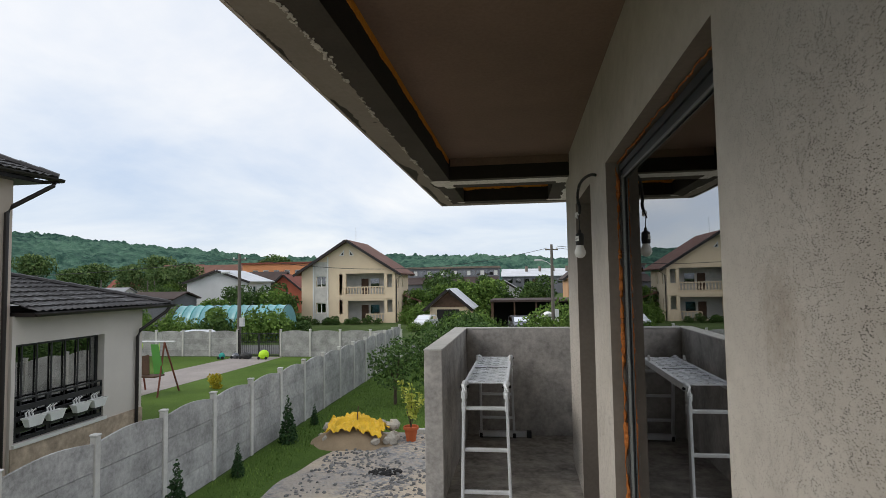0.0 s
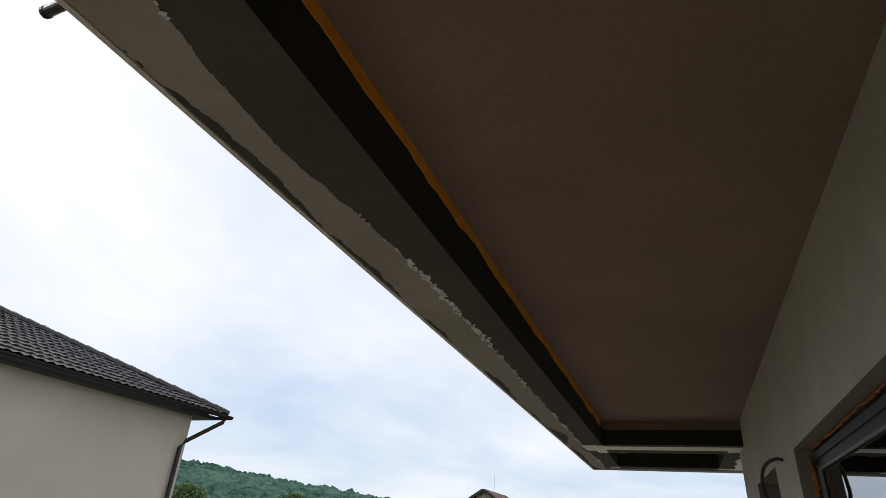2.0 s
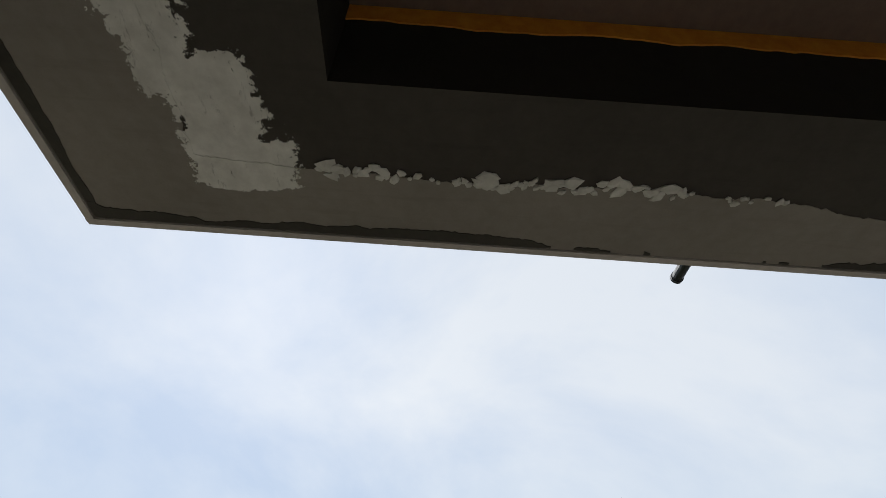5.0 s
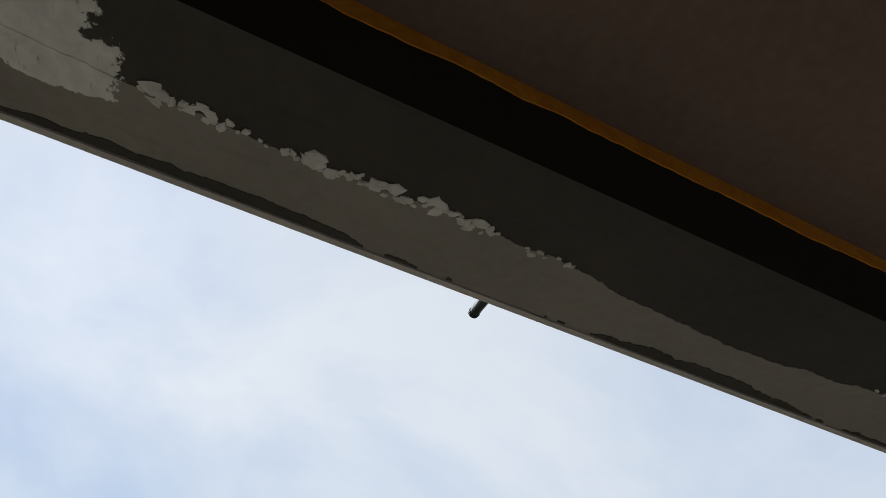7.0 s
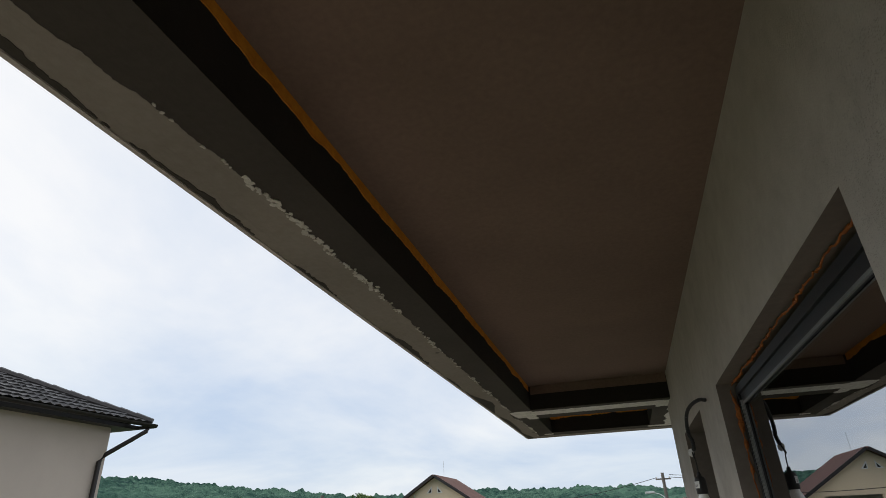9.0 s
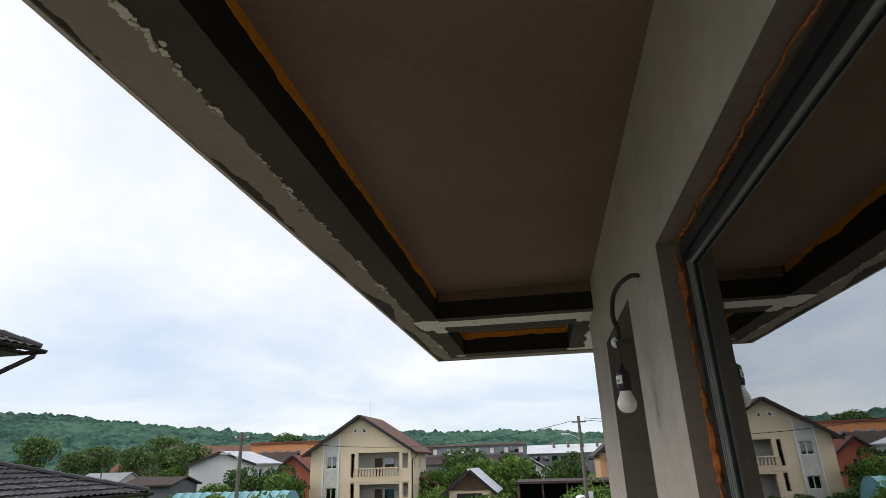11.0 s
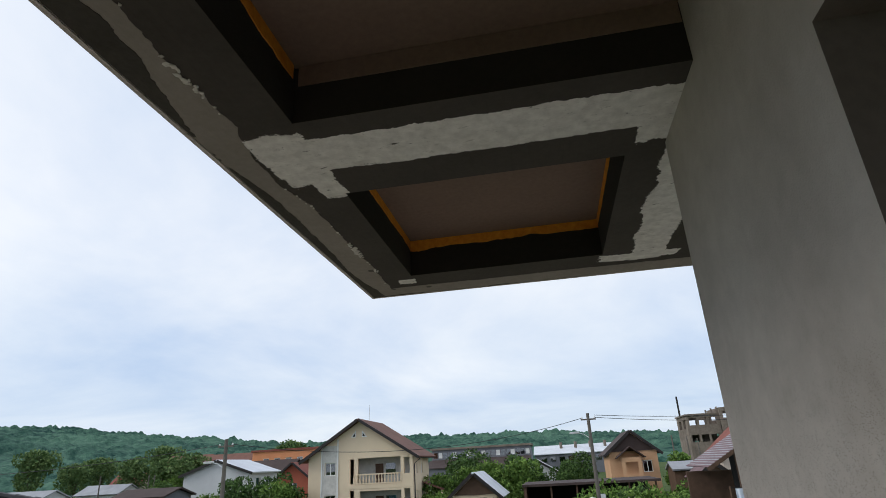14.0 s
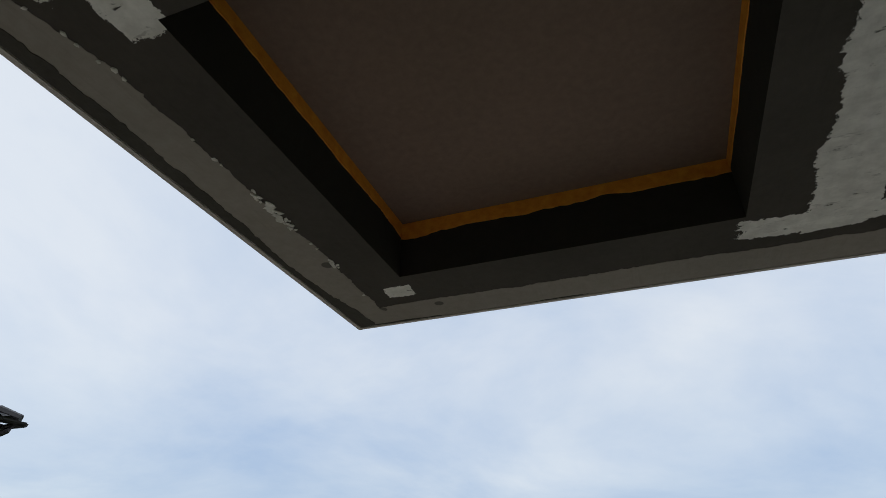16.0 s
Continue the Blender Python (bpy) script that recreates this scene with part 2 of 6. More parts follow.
def window_glass(name="window_glass", tint=(0.26, 0.29, 0.28), ior=7.5):
    m = bpy.data.materials.new(name)
    m.use_nodes = True
    nt = m.node_tree
    nt.nodes.clear()
    out, mx = nt.nodes.new("ShaderNodeOutputMaterial"), nt.nodes.new("ShaderNodeMixShader")
    tr, gl, fr = nt.nodes.new("ShaderNodeBsdfTransparent"), nt.nodes.new("ShaderNodeBsdfGlossy"), nt.nodes.new("ShaderNodeFresnel")
    tr.inputs[0].default_value = (*tint, 1)
    gl.inputs[0].default_value = (0.95, 0.97, 1, 1)
    gl.inputs["Roughness"].default_value = 0.01
    fr.inputs[0].default_value = ior
    nt.links.new(fr.outputs[0], mx.inputs[0])
    nt.links.new(tr.outputs[0], mx.inputs[1])
    nt.links.new(gl.outputs[0], mx.inputs[2])
    nt.links.new(mx.outputs[0], out.inputs[0])
    return m


def foam_orange(name, a, b, bumpy):
    s = Nodes(name, 0.75)
    n = s.noise(30, 5, 0.65)
    s.color(s.mix(s.step(n, 0.3, 0.7), a, b))
    return s.bump(n, bumpy, 0.008).m


PLASTER = wall_plaster()
SOFFIT = soffit_coat("dark_soffit_coat", (0.056, 0.049, 0.041), (0.083, 0.073, 0.061))
BAND = soffit_coat("pale_soffit_coat", (0.25, 0.225, 0.193), (0.335, 0.303, 0.262))
MORTAR = surf("dark_mortar_smear", (0.066, 0.060, 0.050), 0.9, big=5, fine=60, var=0.25, bump=0.5)
FILLER = surf("white_joint_filler", (0.66, 0.64, 0.585), 0.92, big=9, fine=70, var=0.2, bump=0.5)
REVEAL = surf("brown_grey_reveal", (0.185, 0.158, 0.132), 0.93, big=1.5, fine=35, var=0.2, bump=0.3)
COFFER = surf("dark_coffer_side", (0.026, 0.022, 0.018), 0.92, big=2, fine=40, bump=0.3)
CEILING = surf("brown_grey_ceiling_plaster", (0.205, 0.145, 0.108), 0.93, big=0.9, fine=45, var=0.2, bump=0.2)
ORANGE = foam_orange("orange_primer", (0.66, 0.22, 0.018), (0.84, 0.36, 0.035), 0.25)
FOAM = foam_orange("orange_foam", (0.22, 0.06, 0.014), (0.46, 0.155, 0.03), 0.9)
PROFILE = surf("pale_drip_profile", (0.55, 0.50, 0.46), 0.6, big=3, fine=60, var=0.2)
CONCRETE = surf("parapet_concrete", (0.41, 0.39, 0.37), 0.93, big=3.4, fine=26, var=0.45, bump=0.5, dist=0.008)
FLOOR = surf("dusty_floor_screed", (0.33, 0.305, 0.275), 0.93, big=3.5, fine=14, var=0.5, bump=0.5, dist=0.006)
ANTHRACITE = surf("anthracite_pvc", (0.020, 0.022, 0.024), 0.42, big=4, fine=120, var=0.15, bump=0.05, spec=0.45)
GASKET = surf("grey_gasket", (0.19, 0.20, 0.195), 0.4, big=6, fine=90, var=0.2, bump=0.1)
BLACK_PLASTIC = surf("black_plastic", (0.014, 0.014, 0.015), 0.45, big=8, fine=150, var=0.2, bump=0.1, spec=0.5)
RUBBER = surf("dark_rubber", (0.02, 0.02, 0.022), 0.8)
ALUMINIUM = surf("worn_aluminium", (0.70, 0.72, 0.74), 0.42, 0.35, big=5, fine=60, var=0.16, bump=0.15)
PLATE = surf("plaster_stained_platform", (0.62, 0.64, 0.66), 0.55, 0.35, big=7, fine=40, var=0.4, bump=0.5)
BULB = surf("frosted_bulb", (0.80, 0.80, 0.78), 0.28, big=3, fine=40, var=0.03, bump=0.0, spec=0.5)
STICKER = surf("white_sticker", (0.72, 0.72, 0.70), 0.6, var=0.05, bump=0)
PRINT = surf("dark_print", (0.12, 0.12, 0.12), 0.7, var=0.1, bump=0)
INSIDE = surf("bare_room_plaster", (0.30, 0.29, 0.27), 0.95)
GLASS = window_glass()
GLASS_FAR = window_glass("dark_window_glass", (0.30, 0.33, 0.34), 2.3)
GLASS_WING = window_glass("bright_window_glass", (0.42, 0.46, 0.46), 4.5)
GRAVEL = gravel_ground()
LAWN = grass_ground("mown_lawn", (0.046, 0.090, 0.016), (0.125, 0.200, 0.042))
MEADOW = grass_ground("rough_meadow", (0.035, 0.065, 0.016), (0.10, 0.135, 0.05))
BROWN_BOUNCE = surf("brown_bounce_ground", (0.285, 0.225, 0.17), 0.95, big=0.6, fine=12, var=0.3, bump=0.8, dist=0.03)
PAVING = surf("grey_paving", (0.30, 0.27, 0.255), 0.9, big=0.7, fine=8, var=0.2, bump=0.5, dist=0.01)
ASPHALT = surf("worn_asphalt", (0.10, 0.10, 0.10), 0.9, big=0.5, fine=20, var=0.3)
FENCE = surf("precast_concrete", (0.375, 0.37, 0.36), 0.93, big=1.6, fine=14, var=0.5, bump=0.5, dist=0.01, per_object=0.3)
FENCE_POST = surf("pale_concrete_post", (0.56, 0.55, 0.52), 0.92, big=1.5, fine=15, var=0.2, per_object=0.2)
N_WALL = surf("beige_house_render", (0.56, 0.475, 0.405), 0.9, big=0.7, fine=60, var=0.08, bump=0.3)
N_WALL_PALE = surf("pale_grey_render", (0.60, 0.55, 0.50), 0.9, big=0.7, fine=60, var=0.08)
N_ROOF = surf("graphite_metal_tiles", (0.040, 0.036, 0.036), 0.42, 0.2, big=1.5, fine=25, var=0.3, bump=0.1, spec=0.5)
GUTTER = surf("dark_brown_gutter", (0.022, 0.017, 0.016), 0.4, 0.2, var=0.2, spec=0.5)
STONE = surf("beige_stone_facing", (0.42, 0.33, 0.25), 0.9, big=2.5, fine=7, var=0.4, bump=0.6, dist=0.02)
WHITE = surf("white_paint", (0.74, 0.74, 0.72), 0.6, big=2, fine=50, var=0.08)
TRIM_WHITE = surf("white_window_trim", (0.70, 0.69, 0.66), 0.7, var=0.08)
Y_WALL = surf("cream_yellow_render", (0.72, 0.585, 0.42), 0.9, big=0.35, fine=20, var=0.1)
Y_WALL_LIGHT = surf("pale_stone_cladding", (0.56, 0.54, 0.50), 0.9, big=1.2, fine=9, var=0.2)
R_TILE = surf("brown_red_roof_tile", (0.17, 0.085, 0.064), 0.8, big=0.6, fine=12, var=0.25, per_object=0.0)
R_RED = surf("red_roof_tile", (0.22, 0.07, 0.05), 0.8, big=0.5, fine=9, var=0.25)
R_DARK = surf("dark_brown_roof", (0.06, 0.042, 0.038), 0.8, big=0.5, fine=9, var=0.3)
R_GREY = surf("grey_sheet_roof", (0.30, 0.31, 0.33), 0.6, 0.1, big=0.5, fine=7, var=0.2)
R_WHITE = surf("pale_sheet_roof", (0.62, 0.64, 0.68), 0.5, 0.1, big=0.4, fine=6, var=0.15)
ORANGE_WALL = surf("orange_render", (0.64, 0.27, 0.13), 0.9, big=0.4, fine=10, var=0.1)
RED_WALL = surf("red_brick_render", (0.34, 0.095, 0.06), 0.9, big=0.5, fine=9, var=0.2)
GREY_WALL = surf("grey_white_render", (0.56, 0.57, 0.58), 0.9, big=0.4, fine=10, var=0.12)
TAN_WALL = surf("tan_render", (0.56, 0.34, 0.20), 0.9, big=0.4, fine=10, var=0.1)
RUIN = surf("weathered_raw_concrete", (0.20, 0.165, 0.135), 0.95, big=0.35, fine=2.2, var=0.4, bump=0.6, dist=0.1)
FACTORY = surf("factory_grey", (0.17, 0.175, 0.195), 0.85, big=0.2, fine=4, var=0.25)
# serves real black parts, and shade painted into openings and behind panes
DARK = surf("void_shade_and_black", (0.025, 0.024, 0.023), 0.9)
WOOD = surf("weathered_brown_wood", (0.10, 0.06, 0.04), 0.85, big=2, fine=20, var=0.35)
POLE = surf("grey_wood_pole", (0.14, 0.125, 0.11), 0.9, big=2, fine=20, var=0.3)
FILM = surf("turquoise_greenhouse_film", (0.16, 0.37, 0.40), 0.3, big=0.6, fine=5, var=0.22, bump=0.3, dist=0.05, spec=0.5)
BARK = surf("bark", (0.075, 0.058, 0.042), 0.95, big=4, fine=25, var=0.35, bump=0.8, dist=0.02)
YELLOW = surf("yellow_tarpaulin", (0.75, 0.46, 0.025), 0.5, big=3, fine=18, var=0.2, bump=0.6, dist=0.03, spec=0.4)
SAND = surf("building_sand", (0.30, 0.225, 0.145), 0.97, big=1.5, fine=40, var=0.2, bump=0.6, dist=0.02)
RUBBLE = surf("pale_rubble_stone", (0.42, 0.385, 0.33), 0.93, big=3, fine=18, var=0.3, bump=0.6, dist=0.02)
PEBBLE = surf("grey_pebbles", (0.165, 0.162, 0.158), 0.9, big=1.7, fine=6, var=0.6)
TERRACOTTA = surf("terracotta", (0.42, 0.10, 0.035), 0.8, var=0.15)
GREEN_TOY = surf("green_swing_plastic", (0.09, 0.30, 0.06), 0.5, var=0.15)
LIME = surf("lime_plastic", (0.45, 0.75, 0.03), 0.45, var=0.1)
TEAL = surf("teal_plastic", (0.03, 0.32, 0.28), 0.45, var=0.1)
CORAL = surf("coral_plastic", (0.75, 0.16, 0.11), 0.45, var=0.1)
METAL_RED = surf("rusty_red_tube", (0.17, 0.055, 0.035), 0.7, var=0.3)
CAR_GREY = surf("grey_car_paint", (0.14, 0.15, 0.17), 0.25, 0.4, var=0.08, bump=0, spec=0.6)
CAR_WHITE = surf("white_car_paint", (0.70, 0.72, 0.75), 0.25, 0.0, var=0.05, bump=0, spec=0.6)
CLOTH = surf("washed_cloth", (0.62, 0.66, 0.74), 0.95, big=3, fine=30, var=0.15)
STRIPE = surf("purple_brown_tin", (0.15, 0.085, 0.088), 0.6, 0.1, big=0.8, fine=9, var=0.3)
LEAF_A = leaf_mat("walnut_leaves", (0.036, 0.080, 0.020), (0.110, 0.185, 0.048))
LEAF_B = leaf_mat("fresh_leaves", (0.070, 0.145, 0.026), (0.22, 0.33, 0.075))
LEAF_D = leaf_mat("mixed_green_leaves", (0.062, 0.125, 0.042), (0.20, 0.275, 0.095))
LEAF_C = leaf_mat("dark_conifer_leaves", (0.024, 0.058, 0.022), (0.060, 0.119, 0.043))
LEAF_Y = leaf_mat("yellow_green_leaves", (0.289, 0.357, 0.060), (0.561, 0.561, 0.119))
LEAF_GOLD = leaf_mat("golden_leaves", (0.36, 0.30, 0.02), (0.55, 0.46, 0.04))


# ---- mesh helpers ----
def bm_new():
    return bmesh.new()


def done(name, bm, mat, parent=None, label="", smooth=False):
    me = bpy.data.meshes.new(name)
    bmesh.ops.recalc_face_normals(bm, faces=bm.faces)
    bm.to_mesh(me)
    bm.free()
    mats = mat if isinstance(mat, (list, tuple)) else [mat]
    for m in mats:
        me.materials.append(m)
    if smooth:
        me.polygons.foreach_set("use_smooth", [True] * len(me.polygons))
    ob = new(name, me)
    if parent is not None:
        ob.parent = parent
    if label:
        ob["label"] = label
    return ob


def part(name, bm, mat, parent, label="", smooth=False):
    return done(name, bm, mat, parent, label, smooth)


def thing(name, label, category, at=(0, 0, 0), rz=0.0, group="", kind=""):
    ob = new(name)
    ob.matrix_basis = pose(*at, 0, 0, rz)
    return tagged(ob, label, category, group, kind)


def box(bm, x0, x1, y0, y1, z0, z1, bev=0.0):
    b = bmesh.new()
    vs = [b.verts.new((x, y, z)) for x in (x0, x1) for y in (y0, y1) for z in (z0, z1)]
    for f in ((0, 1, 3, 2), (4, 6, 7, 5), (0, 4, 5, 1), (2, 3, 7, 6), (0, 2, 6, 4), (1, 5, 7, 3)):
        b.faces.new([vs[i] for i in f])
    if bev:
        bmesh.ops.bevel(b, geom=list(b.edges), offset=bev, segments=1, affect='EDGES')
    merge(bm, b)
    return bm


def merge(bm, b, m=None):
    b.verts.index_update()
    ix = [bm.verts.new(m @ v.co if m is not None else v.co) for v in b.verts]
    for f in b.faces:
        nf = bm.faces.new([ix[v.index] for v in f.verts])
        nf.material_index = f.material_index
    b.free()
    return bm


def boxes(*rows, bev=0.0):
    bm = bmesh.new()
    for r in rows:
        box(bm, *r, bev=bev)
    return bm


def cyl(bm, p, q, r, r2=None, seg=10):
    r2 = r if r2 is None else r2
    p, q = Vector(p), Vector(q)
    rot = (q - p).to_track_quat("Z", "Y").to_matrix()
    rings = []
    for c, rr in ((p, r), (q, r2)):
        rings.append([bm.verts.new(c + rot @ Vector((rr * math.cos(2 * math.pi * i / seg), rr * math.sin(2 * math.pi * i / seg), 0))) for i in range(seg)])
    for i in range(seg):
        j = (i + 1) % seg
        bm.faces.new((rings[0][i], rings[0][j], rings[1][j], rings[1][i]))
    bm.faces.new(rings[0][::-1])
    bm.faces.new(rings[1])
    return bm


def sweep(bm, pts, r, seg=8):
    """A tube along points; r may be a list."""
    rs = r if isinstance(r, (list, tuple)) else [r] * len(pts)
    pts = [Vector(p) for p in pts]
    rings = []
    for k, p in enumerate(pts):
        t = (pts[min(k + 1, len(pts) - 1)] - pts[max(k - 1, 0)]).normalized()
        up = Vector((0, 0, 1)) if abs(t.z) < 0.9 else Vector((1, 0, 0))
        a = t.cross(up).normalized()
        b = t.cross(a)
        rings.append([bm.verts.new(p + rs[k] * (math.cos(2 * math.pi * i / seg) * a + math.sin(2 * math.pi * i / seg) * b)) for i in range(seg)])
    for A, B in zip(rings, rings[1:]):
        for i in range(seg):
            j = (i + 1) % seg
            bm.faces.new((A[i], A[j], B[j], B[i]))
    bm.faces.new(rings[0][::-1])
    bm.faces.new(rings[-1])
    return bm


def lathe(bm, prof, seg=20, at=(0, 0, 0)):
    rings = [[bm.verts.new((at[0] + r * math.cos(2 * math.pi * i / seg), at[1] + r * math.sin(2 * math.pi * i / seg), at[2] + z)) for i in range(seg)] for r, z in prof]
    for A, B in zip(rings, rings[1:]):
        for i in range(seg):
            j = (i + 1) % seg
            bm.faces.new((A[i], A[j], B[j], B[i]))
    bm.faces.new(rings[0][::-1])
    bm.faces.new(rings[-1])
    return bm


def holed(bm, axis, a0, a1, b0, b1, c0, c1, holes, fine=0.0):
    """A slab with rectangular openings. axis: the thin one (c); a and b are the other two axes in order. holes: (a0, a1, b0, b1)."""
    A = sorted({a0, a1, *[min(max(v, a0), a1) for h in holes for v in h[:2]]})
    B = sorted({b0, b1, *[min(max(v, b0), b1) for h in holes for v in h[2:]]})

    def P(a, b, c):
        return {"x": (c, a, b), "y": (a, c, b), "z": (a, b, c)}[axis]
    made = {}

    def V(a, b, c):
        k = (round(a, 5), round(b, 5), round(c, 5))
        if k not in made:
            made[k] = bm.verts.new(P(a, b, c))
        return made[k]

    def solid(i, j):
        if not (0 <= i < len(A) - 1 and 0 <= j < len(B) - 1):
            return False
        ma, mb = (A[i] + A[i + 1]) / 2, (B[j] + B[j + 1]) / 2
        return not any(h[0] < ma < h[1] and h[2] < mb < h[3] for h in holes)
    for i in range(len(A) - 1):
        for j in range(len(B) - 1):
            if not solid(i, j):
                continue
            p, q, r, s = A[i], A[i + 1], B[j], B[j + 1]
            bm.faces.new((V(p, r, c0), V(q, r, c0), V(q, s, c0), V(p, s, c0)))
            bm.faces.new((V(p, r, c1), V(p, s, c1), V(q, s, c1), V(q, r, c1)))
            for ni, nj, e in ((i - 1, j, ((p, r), (p, s))), (i + 1, j, ((q, r), (q, s))), (i, j - 1, ((p, r), (q, r))), (i, j + 1, ((p, s), (q, s)))):
                if not solid(ni, nj):
                    (u, v), (w, t) = e
                    bm.faces.new((V(u, v, c0), V(w, t, c0), V(w, t, c1), V(u, v, c1)))
    return bm


def quad(bm, *ps):
    return bm.faces.new([bm.verts.new(p) for p in ps])


def struct(ob, label, category):
    return tagged(ob, label, category, kind="structure")


# ---- the house: wall, coffered eaves, balcony ----
WX, WY1, SZ, CZ = 0.54, 5.905, 2.55, 2.755
FL = -0.25                                    # balcony floor
WIN = (1.465, 3.215, FL + 0.05, 2.195)
DOOR = (3.915, 4.945, FL, 2.20)
G = -3.3

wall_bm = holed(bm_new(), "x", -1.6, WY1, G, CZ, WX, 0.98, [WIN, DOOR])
# inner faces of both openings take the darker, browner REVEAL colour
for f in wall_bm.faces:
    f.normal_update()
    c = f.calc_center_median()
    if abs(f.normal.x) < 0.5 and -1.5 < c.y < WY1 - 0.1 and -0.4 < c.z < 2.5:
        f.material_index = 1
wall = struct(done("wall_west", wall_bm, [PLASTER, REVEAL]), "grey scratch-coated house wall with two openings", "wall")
struct(done("wall_north", boxes((0.98, 6.0, WY1 - 0.44, WY1, G, CZ)), PLASTER), "grey scratch-coated gable wall of the house", "wall")
struct(done("wall_south", boxes((0.98, 6.0, -1.6, -1.2, G, CZ)), PLASTER), "grey plastered end wall of the house", "wall")
struct(done("wall_east", boxes((5.6, 6.0, -1.2, WY1 - 0.44, G, CZ)), INSIDE), "bare plastered inner wall of an unlit room", "wall")
# unseen wall, added to keep southern light off the upper wall and ceiling
struct(done("wall_return", boxes((-0.62, WX - 0.003, -1.05, -0.86, FL, 2.72)), PLASTER), "unseen plain wall added to block light at the balcony's south end", "wall")
struct(done("room_floor", boxes((0.98, 5.6, -1.2, WY1 - 0.44, FL - 0.2, FL + 0.04)), FLOOR), "bare screed floor inside the unlit room", "floor")
struct(done("ceiling", boxes((-0.90, 6.2, -0.66, 7.31, CZ, CZ + 0.22)), CEILING), "brown-grey plastered ceiling above the balcony", "ceiling")

soff = bm_new()
holed(soff, "z", -0.945, 6.3, -0.722, 7.352, SZ, CZ - 0.003,
      [(-0.615, WX, -0.262, 5.475), (-0.62, 0.413, 5.96, 7.008), (0.87, 5.4, 6.25, 6.985), (WX, 6.3, -0.722, WY1)])
# upright coffer sides take a much darker colour than the soffit's underside
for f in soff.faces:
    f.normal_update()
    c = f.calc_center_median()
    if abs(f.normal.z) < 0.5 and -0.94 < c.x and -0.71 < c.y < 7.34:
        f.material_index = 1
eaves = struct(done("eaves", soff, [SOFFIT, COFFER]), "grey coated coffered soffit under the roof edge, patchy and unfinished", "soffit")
part("fascia", boxes((-0.945, -0.90, -0.722, 7.352, CZ, 3.05), (-0.90, 6.3, 7.31, 7.352, CZ, 3.05), (-0.90, 6.3, -0.722, -0.66, CZ, 3.05)), PROFILE, eaves)
part("roof_slab", boxes((-0.90, 6.3, -0.66, 7.31, CZ + 0.225, 3.05)), CONCRETE, eaves)
for a, c in (((-0.953, -0.946, -0.73, 7.36, SZ - 0.004, SZ + 0.07), (-0.946, -0.937, -0.73, 7.36, SZ - 0.005, SZ - 0.001)),
             ((-0.945, 6.3, 7.353, 7.36, SZ - 0.004, SZ + 0.07), (-0.936, 6.3, 7.345, 7.353, SZ - 0.005, SZ - 0.001)),
             ((-0.945, 6.3, -0.73, -0.723, SZ - 0.004, SZ + 0.07), (-0.936, 6.3, -0.723, -0.714, SZ - 0.005, SZ - 0.001))):
    part("drip_profile", boxes(a, c), PROFILE, eaves, "pale drip profile along the roof edge")


def rough(t, seed, a, b, c):
    """Ragged wander of a hand-trowelled edge at t metres: slow, middle and fine amplitude."""
    return a * noise.noise((t * 2.6, seed, 0)) + b * noise.noise((t * 13, seed, 3)) + c * (noise.noise((t * 52, seed, 7)) + 0.6 * noise.noise((t * 140, seed, 9)))


def seam(y):
    """How far the pale coat reaches in from the west roof edge."""
    return float(np.interp(y, (-0.7, -0.45, -0.25, 0.0, 0.2, 0.42, 0.6, 0.85, 1.4, 2.3, 3.2, 4.9, 5.45, 5.6, 5.85, 6.0, 7.3), (0.19, 0.175, 0.16, 0.158, 0.172, 0.165, 0.136, 0.13, 0.175, 0.19, 0.17, 0.155, 0.16, 0.12, 0.12, 0.16, 0.165))) + rough(y, 2.0, 0.014, 0.011, 0.006)


def coat_strip(name, mat, at, t0, t1, inner, outer, drop, label, step=0.006):
    """A thin coat between the ragged lines outer(t) and inner(t), hanging drop below the soffit. at(t, d): the place d in from the roof edge."""
    bm = bm_new()
    prev = None
    n = int((t1 - t0) / step)
    for i in range(n + 1):
        t = t0 + (t1 - t0) * i / n
        a, b = outer(t), inner(t)
        if b - a < 0.003:
            prev = None
            continue
        row = [bm.verts.new((*at(t, d), z)) for d, z in ((a, SZ - 0.0005), (a, SZ - drop), (b, SZ - drop), (b, SZ - 0.0005))]
        if prev:
            for k in range(3):
                bm.faces.new((prev[k], row[k], row[k + 1], prev[k + 1]))
        prev = row
    return part(name, bm, mat, eaves, label)


def west(t, d):
    return -0.945 + d, t


def north(t, d):
    return t, 7.352 - d


def south(t, d):
    return t, -0.722 + d


coat_strip("pale_coat", BAND, west, -0.713, 7.344, seam, lambda t: 0.009, 0.0014, "paler grey coat along the roof edge, ragged inside")
coat_strip("pale_coat", BAND, north, -0.79, 6.0, lambda t: 0.15 + rough(t, 5.0, 0.012, 0.010, 0.005), lambda t: 0.008, 0.0013, "paler grey coat along the roof edge, ragged inside")
coat_strip("pale_coat", BAND, south, -0.775, 6.0, lambda t: 0.235 + rough(t, 8.0, 0.02, 0.012, 0.006), lambda t: 0.009, 0.0013, "paler grey coat along the roof edge, ragged inside")
coat_strip("mortar_smear", MORTAR, west, -0.71, 7.34, lambda t: (0.034 if t < 0.3 else 0.020 + 0.028 * min(1.0, max(0.0, t - 4.0))) + (0.055 + 0.025 * min(1.0, max(0.0, t - 4.0))) * noise.noise((t * 1.7, 31.0, 0)) + rough(t, 12.0, 0.0, 0.013, 0.006), lambda t: 0.012, 0.0032, "dark mortar smeared along the edge")
